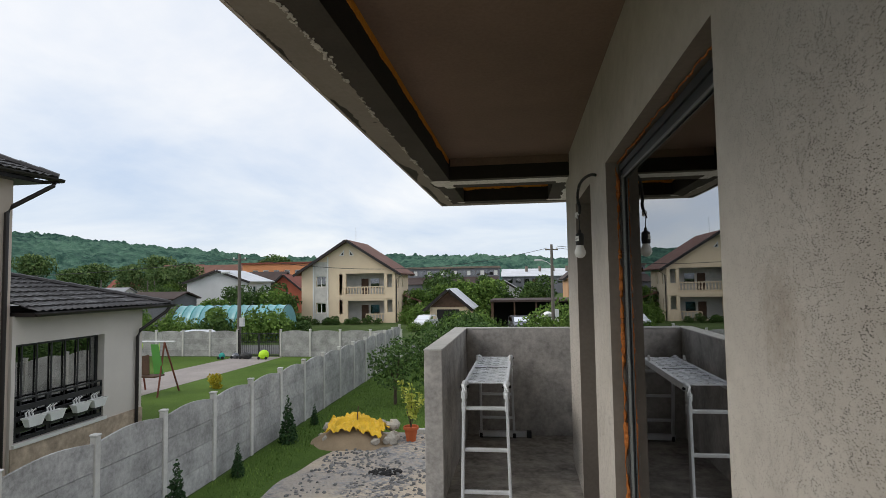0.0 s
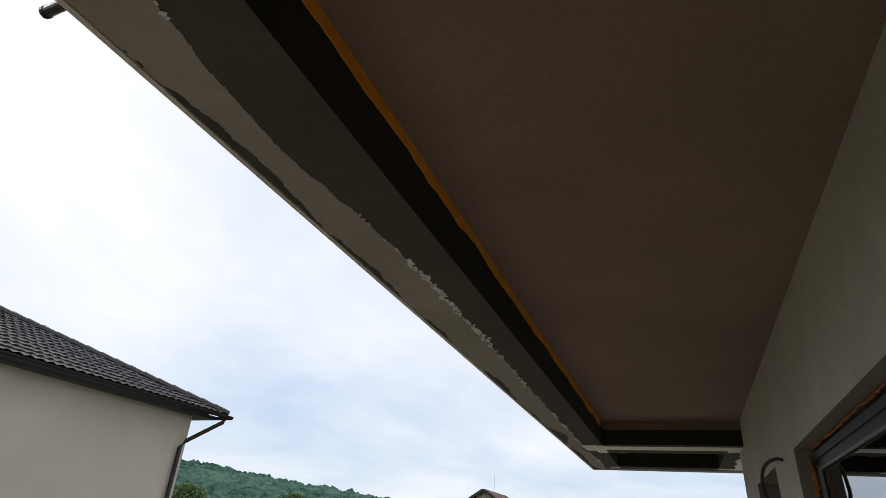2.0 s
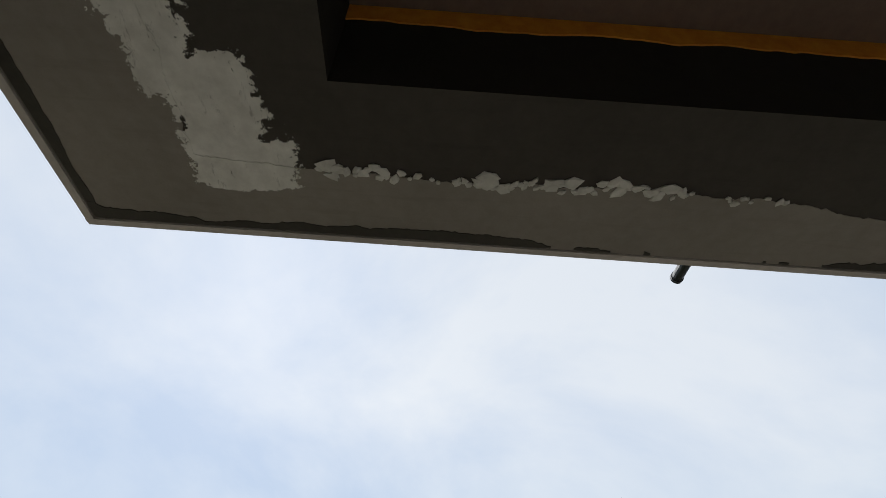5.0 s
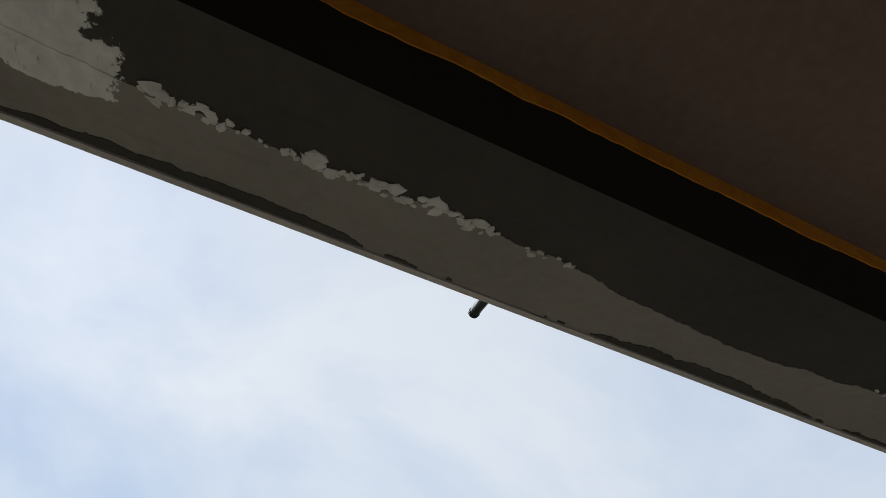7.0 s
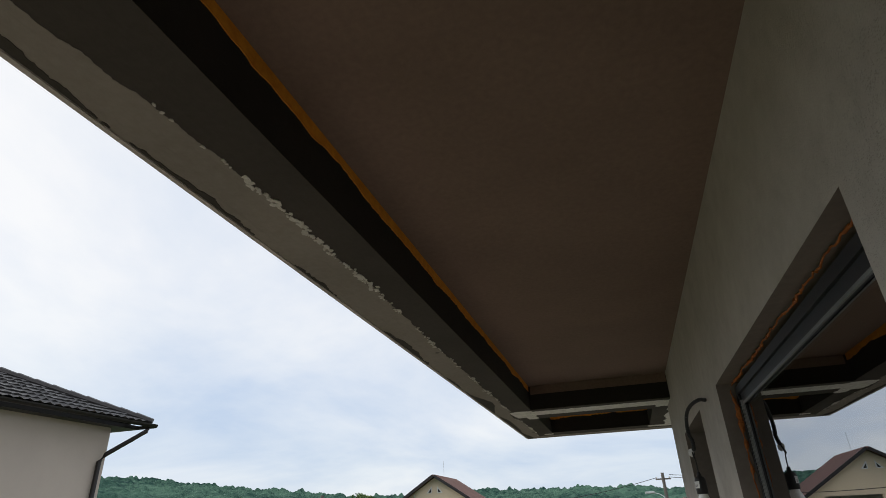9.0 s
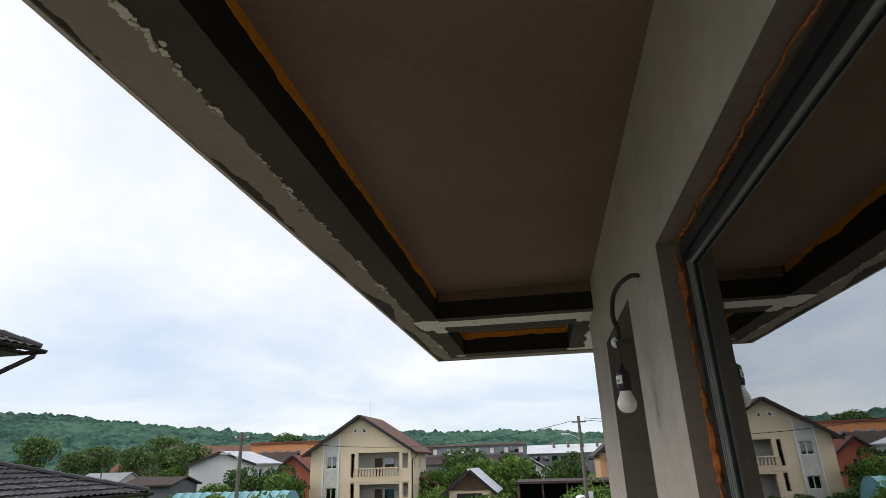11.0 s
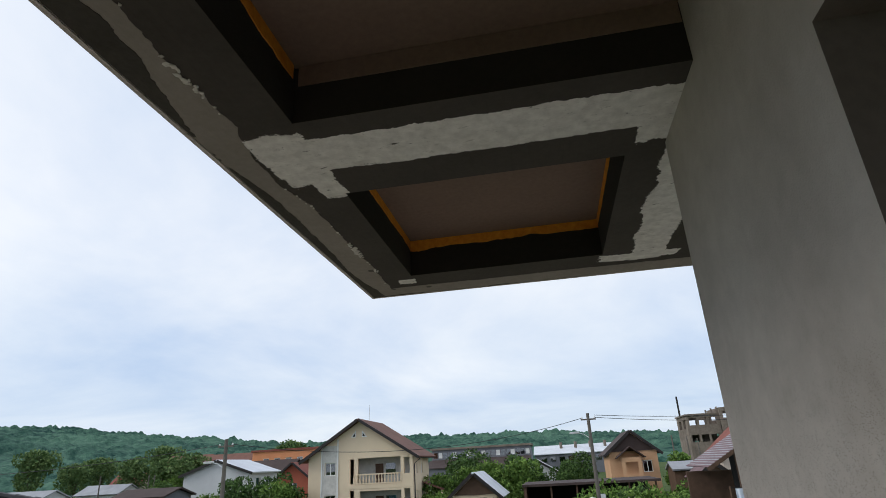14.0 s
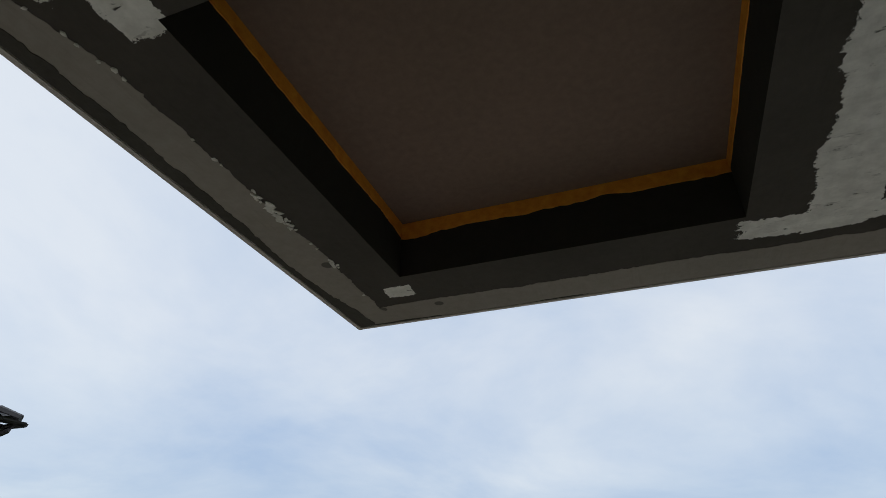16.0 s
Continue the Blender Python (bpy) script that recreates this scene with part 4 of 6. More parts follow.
# ---- precast concrete fences ----
def fence_run(name, label, posts, height, arched=True, seed=1):
    """Posts at (x, y); between them stacked precast panels, the top one arched."""
    f = struct(new(name), label, "fence")
    post_me, panel_me = {}, {}
    for k, (x, y) in enumerate(posts):
        if "p" not in post_me:
            b = boxes((-0.065, 0.065, -0.065, 0.065, 0, height + 0.02), bev=0.01)
            box(b, -0.08, 0.08, -0.08, 0.08, height + 0.02, height + 0.06, bev=0.012)
            post_me["p"] = part("post", b, FENCE_POST, f)
            o = post_me["p"]
        else:
            o = new("post", post_me["p"].data)
            o.parent = f
        o.matrix_basis = pose(x, y, G)
    for (x, y), (u, v) in zip(posts, posts[1:]):
        d = math.hypot(u - x, v - y)
        ang = math.degrees(math.atan2(v - y, u - x))
        key = round(d, 2)
        if key not in panel_me:
            lst = []
            w = d - 0.125
            hh = (height - 0.10) / 4
            for r in range(4):
                b = bm_new()
                z0, z1 = r * hh + 0.006, (r + 1) * hh - 0.006
                seg = 12 if r == 3 else 1
                tops = [(-w / 2 + w * i / seg, z1 + (0.10 * math.sin(math.pi * i / seg) if r == 3 and arched else 0)) for i in range(seg + 1)]
                for s0, s1 in ((-0.025, 0.025),):
                    lo = [(b.verts.new((px, s0, z0)), b.verts.new((px, s1, z0))) for px, pz in tops]
                    hi = [(b.verts.new((px, s0, pz)), b.verts.new((px, s1, pz))) for px, pz in tops]
                    for i in range(seg):
                        b.faces.new((lo[i][0], lo[i + 1][0], hi[i + 1][0], hi[i][0]))
                        b.faces.new((lo[i][1], hi[i][1], hi[i + 1][1], lo[i + 1][1]))
                        b.faces.new((hi[i][0], hi[i + 1][0], hi[i + 1][1], hi[i][1]))
                        b.faces.new((lo[i][0], lo[i][1], lo[i + 1][1], lo[i + 1][0]))
                    b.faces.new((lo[0][0], hi[0][0], hi[0][1], lo[0][1]))
                    b.faces.new((lo[-1][0], lo[-1][1], hi[-1][1], hi[-1][0]))
                lst.append(part("panel", b, FENCE, f))
            panel_me[key] = [o.data for o in lst]
        else:
            lst = []
            for me in panel_me[key]:
                o = new("panel", me)
                o.parent = f
                lst.append(o)
        for o in lst:
            o.matrix_basis = pose((x + u) / 2, (y + v) / 2, G, 0, 0, ang)
    return f


fence_run("fence_1", "grey precast concrete panel fence with arched tops along the plot", [(-7.7, 5.55 + 1.985 * k) for k in range(16)], 2.12)
fence_run("fence_2", "grey precast concrete panel fence at the back of the garden", [(-35.2 + 2.0 * k, 36.4) for k in range(9)], 1.75)
fence_run("fence_3", "grey precast concrete panel fence beside the garden gate", [(-16.1 + 2.07 * k, 36.4) for k in range(5)], 1.75)
fence_run("fence_4", "grey precast concrete fence bay along the road", [(-5.6 + 2.0 * k, 37.0) for k in range(3)], 1.5, False)

gate = thing("garden_gate", "dark wrought-iron double garden gate with bars", "gate", (-17.65, 36.4, G))
for s in (-1, 1):
    lf = part("gate_leaf", holed(bm_new(), "y", min(0.02 * s, 1.48 * s), max(0.02 * s, 1.48 * s), 0.06, 1.55, -0.02, 0.02,
                                 [(min(0.07 * s, 1.43 * s), max(0.07 * s, 1.43 * s), 0.11, 0.95), (min(0.07 * s, 1.43 * s), max(0.07 * s, 1.43 * s), 1.0, 1.5)]), BLACK_PLASTIC, gate)
    for k in range(9):
        x = s * (0.15 + 0.15 * k)
        part("bar", cyl(bm_new(), (x, 0, 0.1), (x, 0, 1.52 + 0.12 * math.sin(k / 8 * 3.14)), 0.012, seg=6), BLACK_PLASTIC, lf)
    part("gate_post", boxes((1.5 * s - 0.06, 1.5 * s + 0.06, -0.06, 0.06, 0, 1.8), bev=0.01), DARK, gate)


# ---- the neighbouring house ----
def tile_slope(bm, o, along, up, la, lu, cut0=0.0, cut1=0.0, da=0.105, du=0.35):
    """A profiled tile-sheet slope from o: along the eave and up the slope; cut0, cut1 shorten its top by so much at either end (a hip)."""
    o, along, up = Vector(o), Vector(along).normalized(), Vector(up).normalized()
    nrm = along.cross(up)
    if nrm.z < 0:
        nrm = -nrm
    rows = max(2, int(lu / du))
    prev = None
    cols = max(4, int(la / da))
    for r in range(rows + 1):
        for edge in ((0,) if r == 0 else (0, 1)) if r < rows else (0,):
            t = r / rows
            a0, a1 = cut0 * t, la - cut1 * t
            h = 0.0 if (edge == 0 and r > 0) else 0.035
            line = []
            for c in range(cols + 1):
                a = a0 + (a1 - a0) * c / cols
                w = 0.020 * math.cos(a / 0.21 * 2 * math.pi)
                line.append(bm.verts.new(o + along * a + up * (lu * t) + nrm * (h + w)))
            if prev:
                for c in range(cols):
                    bm.faces.new((prev[c], prev[c + 1], line[c + 1], line[c]))
            prev = line


def tile_patch(bm, a, b, c, d, da=0.105, du=0.35):
    """Profiled tile sheet between the eave a-b and the top line c-d."""
    a, b, c, d = (Vector(v) for v in (a, b, c, d))
    lu = (((c + d) - (a + b)) / 2).length
    rows, cols = max(2, int(lu / du)), max(4, int((b - a).length / da))
    nrm = (b - a).cross((c + d) / 2 - a).normalized()
    if nrm.z < 0:
        nrm = -nrm
    prev = None
    for r in range(rows + 1):
        t = r / rows
        for h in ((0.035,) if r == 0 else (0.0,) if r == rows else (0.0, 0.035)):
            e0, e1 = a.lerp(c, t), b.lerp(d, t)
            w = (e1 - e0).length
            line = []
            for k in range(cols + 1):
                line.append(bm.verts.new(e0.lerp(e1, k / cols) + nrm * (h + 0.020 * math.cos(w * k / cols / 0.21 * 2 * math.pi))))
            if prev:
                for k in range(cols):
                    bm.faces.new((prev[k], prev[k + 1], line[k + 1], line[k]))
            prev = line


def gutter_line(bm, p, q, r=0.075):
    p, q = Vector(p), Vector(q)
    d = (q - p).normalized()
    side = d.cross(Vector((0, 0, 1)))
    A, B = [], []
    for i in range(9):
        a = math.pi * i / 8
        off = side * (r * math.cos(a)) - Vector((0, 0, r * math.sin(a)))
        A.append(bm.verts.new(p + off))
        B.append(bm.verts.new(q + off))
    for i in range(8):
        bm.faces.new((A[i], A[i + 1], B[i + 1], B[i]))
    bm.faces.new(A)
    bm.faces.new(B[::-1])


def neighbour_house():
    h = tagged(new("neighbour_house"), "beige rendered two-storey house with dark metal tile roof", "house")
    ex, ey, ez = -10.75, 11.9, 4.14          # eave corner
    ys, wxe = 0.0, -22.8                      # south and west eaves
    win = (4.6, 6.45, 1.9, 3.30)
    w1 = part("wall", holed(bm_new(), "x", ys + 0.6, ey - 0.55, G, ez - 0.1, ex - 0.95, ex - 0.65, [win]), N_WALL, h)
    part("wall", boxes((wxe + 0.6, ex - 0.95, ey - 0.85, ey - 0.55, G, ez - 0.1)), N_WALL, h)
    part("wall", boxes((wxe + 0.6, ex - 0.95, ys + 0.6, ys + 0.9, G, ez - 0.1)), N_WALL, h)
    part("wall", boxes((wxe + 0.6, wxe + 0.9, ys + 0.9, ey - 0.85, G, ez - 0.1)), N_WALL, h)
    part("eaves_board", boxes((wxe + 0.03, ex - 0.38, ys + 0.03, ey - 0.03, ez - 0.12, ez - 0.03)), GUTTER, h)
    # ridge ends, and the eave corners round the hipped roof
    p1, p2 = (-16.95, 7.05, ez + 2.50), (-16.95, 5.70, ez + 2.52)
    ne, se, sw_, nw_ = (ex, ey, ez), (ex - 0.35, ys, ez), (wxe, ys, ez), (wxe, ey, ez)
    for a, b_, c, d, da, du in ((ne, se, p1, p2, 0.105, 0.35), (ne, nw_, p1, p1, 0.105, 0.35), (se, sw_, p2, p2, 0.105, 0.35), (nw_, sw_, p1, p2, 0.3, 0.7)):
        b = bm_new()
        tile_patch(b, a, b_, c, d, da, du)
        part("roof_slope", b, N_ROOF, h, "dark profiled metal roof tiles")
    for p, q in ((ne, p1), (p2, p1), (se, p2), (nw_, p1), (sw_, p2)):
        p, q = Vector(p), Vector(q)
        n = int((q - p).length / 0.38)
        for i in range(n):
            c0, c1 = p.lerp(q, i / n), p.lerp(q, (i + 1.08) / n)
            part("ridge_cap", cyl(bm_new(), c0 + Vector((0, 0, 0.03)), c1 + Vector((0, 0, 0.03)), 0.085, 0.105, 8), N_ROOF, h)
    b = bm_new()
    gutter_line(b, (ex - 0.28, ys - 0.05, ez - 0.03), (ex + 0.07, ey + 0.05, ez - 0.03))
    gutter_line(b, (ex - 0.28, ys - 0.07, ez - 0.03), (wxe, ys - 0.07, ez - 0.03))
    gutter_line(b, (ex + 0.05, ey + 0.07, ez - 0.03), (wxe, ey + 0.07, ez - 0.03))
    gt = part("gutter", b, GUTTER, h)
    cy = ey - 0.55
    part("downpipe", sweep(bm_new(), [(ex + 0.05, ey - 0.12, ez - 0.08), (ex + 0.02, ey - 0.16, ez - 0.2), (ex - 0.45, cy - 0.2, ez - 0.75), (ex - 0.57, cy - 0.22, ez - 0.9), (ex - 0.57, cy - 0.22, ez - 1.3), (ex - 0.57, cy - 0.22, G)], 0.052, 10), GUTTER, gt)
    # upper window with pale trim
    xw = ex - 0.65
    wi = part("window", holed(bm_new(), "x", win[0], win[1], win[2], win[3], xw - 0.16, xw - 0.09, [(win[0] + 0.07, (win[0] + win[1]) / 2 - 0.05, win[2] + 0.07, win[3] - 0.28), ((win[0] + win[1]) / 2 + 0.05, win[1] - 0.07, win[2] + 0.07, win[3] - 0.28)]), BLACK_PLASTIC, h)
    part("pane", boxes((xw - 0.135, xw - 0.125, win[0] + 0.06, win[1] - 0.06, win[2] + 0.06, win[3] - 0.27)), GLASS_FAR, wi)
    part("trim", holed(bm_new(), "x", win[0] - 0.17, win[1] + 0.17, win[2] - 0.17, win[3] + 0.17, xw - 0.002, xw + 0.035, [win]), TRIM_WHITE, wi, "pale moulded window surround")
    lamp = part("wall_lamp", boxes((xw, xw + 0.14, 10.28, 10.46, 0.66, 0.76), bev=0.01), WHITE, h, "small pale outdoor wall lamp")
    # single-storey wing
    ax, ae, ay = ex - 0.02, 0.98, 16.3
    wx = ax - 0.55
    aw = (11.45, 14.2, -1.95, 0.27)
    part("wall", holed(bm_new(), "x", ey - 0.55, ay - 0.55, G, ae - 0.06, wx - 0.3, wx, [aw]), N_WALL_PALE, h)
    part("wall", boxes((wx - 9, wx - 0.3, ay - 0.85, ay - 0.55, G, ae - 0.06)), N_WALL_PALE, h)
    part("eaves_board", boxes((wx - 9, ax - 0.03, ey - 0.5, ay - 0.03, ae - 0.08, ae + 0.02)), GUTTER, h)
    b = bm_new()
    tile_slope(b, (ax, ey - 0.55, ae + 0.03), (0, 1, 0), (-3.2, 0, 1.0), ay - ey + 0.55, 3.35, 0.0, 3.2)
    part("roof_slope", b, N_ROOF, h)
    b = bm_new()
    tile_slope(b, (ax, ay, ae + 0.03), (-1, 0, 0), (0, -3.2, 1.0), 9.0, 3.35, 3.2, 0.0)
    part("roof_slope", b, N_ROOF, h)
    p, q = Vector((ax, ay, ae + 0.06)), Vector((ax - 3.2, ay - 3.2, ae + 1.06))
    for i in range(12):
        part("ridge_cap", cyl(bm_new(), p.lerp(q, i / 12), p.lerp(q, (i + 1.08) / 12), 0.07, 0.09, 8), N_ROOF, h)
    b = bm_new()
    gutter_line(b, (ax + 0.07, ey - 0.5, ae), (ax + 0.07, ay + 0.05, ae))
    gutter_line(b, (ax + 0.05, ay + 0.07, ae), (ax - 9, ay + 0.07, ae))
    gt = part("gutter", b, GUTTER, h)
    part("downpipe", sweep(bm_new(), [(ax + 0.05, ay - 0.1, ae - 0.05), (ax + 0.0, ay - 0.2, ae - 0.2), (wx + 0.12, ay - 0.8, ae - 0.72), (wx + 0.08, ay - 0.86, ae - 0.9), (wx + 0.08, ay - 0.86, G)], 0.05, 10), GUTTER, gt)
    part("plinth", boxes((wx + 0.003, wx + 0.04, ey - 0.55, ay - 0.55, G, aw[2] - 0.09)), STONE, h, "beige split-stone facing at the foot")
    part("sill", boxes((wx - 0.05, wx + 0.07, aw[0] - 0.05, aw[1] + 0.05, aw[2] - 0.085, aw[2] - 0.002)), TRIM_WHITE, h)
    wi = part("window", holed(bm_new(), "x", aw[0], aw[1], aw[2], aw[3], wx - 0.26, wx - 0.2, [(aw[0] + 0.07, aw[1] - 0.07, aw[2] + 0.07, aw[3] - 0.07)]), BLACK_PLASTIC, h)
    part("pane", boxes((wx - 0.235, wx - 0.225, aw[0] + 0.06, aw[1] - 0.06, aw[2] + 0.06, aw[3] - 0.06)), GLASS_WING, wi)
    for k in range(6):
        yy = aw[0] + 0.35 + 0.42 * k
        part("bar", boxes((wx - 0.20, wx - 0.175, yy - 0.018, yy + 0.018, aw[2] + 0.05, aw[3] - 0.05)), BLACK_PLASTIC, wi)
    # black railing in the lower part of the opening
    r0, r1 = aw[2] + 0.02, aw[2] + 0.98
    rl = part("railing", holed(bm_new(), "x", aw[0] + 0.02, aw[1] - 0.02, r0, r1, wx - 0.09, wx - 0.04, [(aw[0] + 0.1 + 0.9 * i, aw[0] + 0.92 + 0.9 * i, r0 + 0.08 + 0.24 * j, r0 + 0.20 + 0.24 * j) for i in range(3) for j in range(4)]), BLACK_PLASTIC, h, "black panel railing")
    return h


PIVOT, GROW = Vector((0.07, 0.05, 1.555)), 1.15
neighbour = neighbour_house()
neighbour.location, neighbour.scale = PIVOT * (1 - GROW), (GROW, GROW, GROW)


def flower_trough(y, z):
    t = thing("flower_trough", "small white hanging trough with folded handles on the black railing", "flower box", PIVOT + GROW * (Vector((-11.30, y, z)) - PIVOT), group="troughs on the railing")
    t.scale = (GROW, GROW, GROW)
    b = bm_new()
    vs = [[b.verts.new((sx * w * 0.4 + 0.10, sy * w, zz)) for sx, sy in ((-1, -1), (1, -1), (1, 1), (-1, 1))] for w, zz in ((0.17, 0), (0.24, 0.2))]
    for i in range(4):
        j = (i + 1) % 4
        b.faces.new((vs[0][i], vs[0][j], vs[1][j], vs[1][i]))
    b.faces.new(vs[0][::-1])
    part("trough", b, WHITE, t)
    part("rim", holed(bm_new(), "z", 0.0, 0.2, -0.26, 0.26, 0.19, 0.215, [(0.02, 0.18, -0.24, 0.24)]), WHITE, t)
    for k in (-1, 0, 1):
        part("hook", sweep(bm_new(), [(0.0, 0.09 * k, 0.2), (-0.01, 0.09 * k - 0.02, 0.3), (0.02, 0.09 * k + 0.05, 0.36)], 0.022, 6), WHITE, t)


for yy, zz in ((11.85, -1.62), (12.45, -1.62), (13.25, -1.62), (13.85, -1.62)):
    flower_trough(yy, zz)


# ---- village houses ----
def slab_between(bm, a, b, c, d, t):
    """A sheet of thickness t over the four corners."""
    ps = [Vector(p) for p in (a, b, c, d)]
    n = (ps[1] - ps[0]).cross(ps[3] - ps[0]).normalized()
    if n.z < 0:
        n = -n
    lo, hi = [bm.verts.new(p) for p in ps], [bm.verts.new(p + n * t) for p in ps]
    bm.faces.new(lo)
    bm.faces.new(hi[::-1])
    for i in range(4):
        j = (i + 1) % 4
        bm.faces.new((lo[i], lo[j], hi[j], hi[i]))
    return bm


def house(name, label, x0, x1, y0, y1, eave, ridge, axis, wall_m, roof_m, wins=(), side_wins=(), over=0.5, category="house", base=G, voids=()):
    """A gabled house; axis: the way its ridge runs. wins: openings (x0, x1, z0, z1) in the front; side_wins: (y0, y1, z0, z1) in the east wall."""
    h = tagged(new(name), label, category)
    t = 0.3
    wins, side_wins = list(wins), list(side_wins)
    part("wall", holed(bm_new(), "y", x0, x1, base, eave, y0, y0 + t, wins + list(voids)), wall_m, h)
    part("wall", boxes((x0, x1, y1 - t, y1, base, eave)), wall_m, h)
    part("wall", boxes((x0, x0 + t, y0 + t, y1 - t, base, eave)), wall_m, h)
    part("wall", holed(bm_new(), "x", y0 + t, y1 - t, base, eave, x1 - t, x1, side_wins), wall_m, h)
    for a, b, c, d in wins:
        w = part("window", holed(bm_new(), "y", a, b, c, d, y0 + 0.14, y0 + 0.2, [(a + 0.09, (a + b) / 2 - 0.05, c + 0.09, d - 0.09), ((a + b) / 2 + 0.05, b - 0.09, c + 0.09, d - 0.09)]), WHITE, h)
        part("pane", boxes((a + 0.05, b - 0.05, y0 + 0.165, y0 + 0.175, c + 0.05, d - 0.05)), GLASS_FAR, w)
        # dark sheet painted as the unlit room behind the pane
        part("backing", boxes((a, b, y0 + 0.26, y0 + 0.29, c, d)), DARK, w)
    for a, b, c, d in side_wins:
        w = part("window", holed(bm_new(), "x", a, b, c, d, x1 - 0.2, x1 - 0.14, [(a + 0.09, b - 0.09, c + 0.09, d - 0.09)]), WHITE, h)
        part("pane", boxes((x1 - 0.175, x1 - 0.165, a + 0.05, b - 0.05, c + 0.05, d - 0.05)), GLASS_FAR, w)
        part("backing", boxes((x1 - 0.29, x1 - 0.26, a, b, c, d)), DARK, w)
    if axis == "y":
        xm = (x0 + x1) / 2
        for yy in (y0 + 0.01, y1 - 0.31):
            b = bm_new()
            A = [b.verts.new(p) for p in ((x0, yy, eave), (x1, yy, eave), (xm, yy, ridge - 0.1))]
            B = [b.verts.new((v.co.x, yy + 0.3, v.co.z)) for v in A]
            b.faces.new(A)
            b.faces.new(B[::-1])
            for i in range(3):
                j = (i + 1) % 3
                b.faces.new((A[i], A[j], B[j], B[i]))
            part("gable", b, wall_m, h)
        k = (ridge - eave) / (xm - x0)
        for s, xe in ((-1, x0 - over), (1, x1 + over)):
            zz = eave - k * over
            part("roof", slab_between(bm_new(), (xe, y0 - over, zz), (xm, y0 - over, ridge), (xm, y1 + over, ridge), (xe, y1 + over, zz), 0.16), roof_m, h)
            b = slab_between(bm_new(), (xe, y0 - over - 0.06, zz - 0.14), (xm, y0 - over - 0.06, ridge - 0.14), (xm, y0 - over - 0.005, ridge - 0.14), (xe, y0 - over - 0.005, zz - 0.14), 0.3)
            part("bargeboard", b, GUTTER, h)
    else:
        ym = (y0 + y1) / 2
        for xx in (x0 + 0.01, x1 - 0.31):
            b = bm_new()
            A = [b.verts.new(p) for p in ((xx, y0, eave), (xx, y1, eave), (xx, ym, ridge - 0.1))]
            B = [b.verts.new((xx + 0.3, v.co.y, v.co.z)) for v in A]
            b.faces.new(A)
            b.faces.new(B[::-1])
            for i in range(3):
                j = (i + 1) % 3
                b.faces.new((A[i], A[j], B[j], B[i]))
            part("gable", b, wall_m, h)
        k = (ridge - eave) / (ym - y0)
        for ye in (y0 - over, y1 + over):
            zz = eave - k * over
            part("roof", slab_between(bm_new(), (x0 - over, ye, zz), (x1 + over, ye, zz), (x1 + over, ym, ridge), (x0 - over, ym, ridge), 0.16), roof_m, h)
        b = bm_new()
        gutter_line(b, (x0 - over, y0 - over - 0.08, eave - k * over), (x1 + over, y0 - over - 0.08, eave - k * over))
        part("gutter", b, GUTTER, h)
    return h


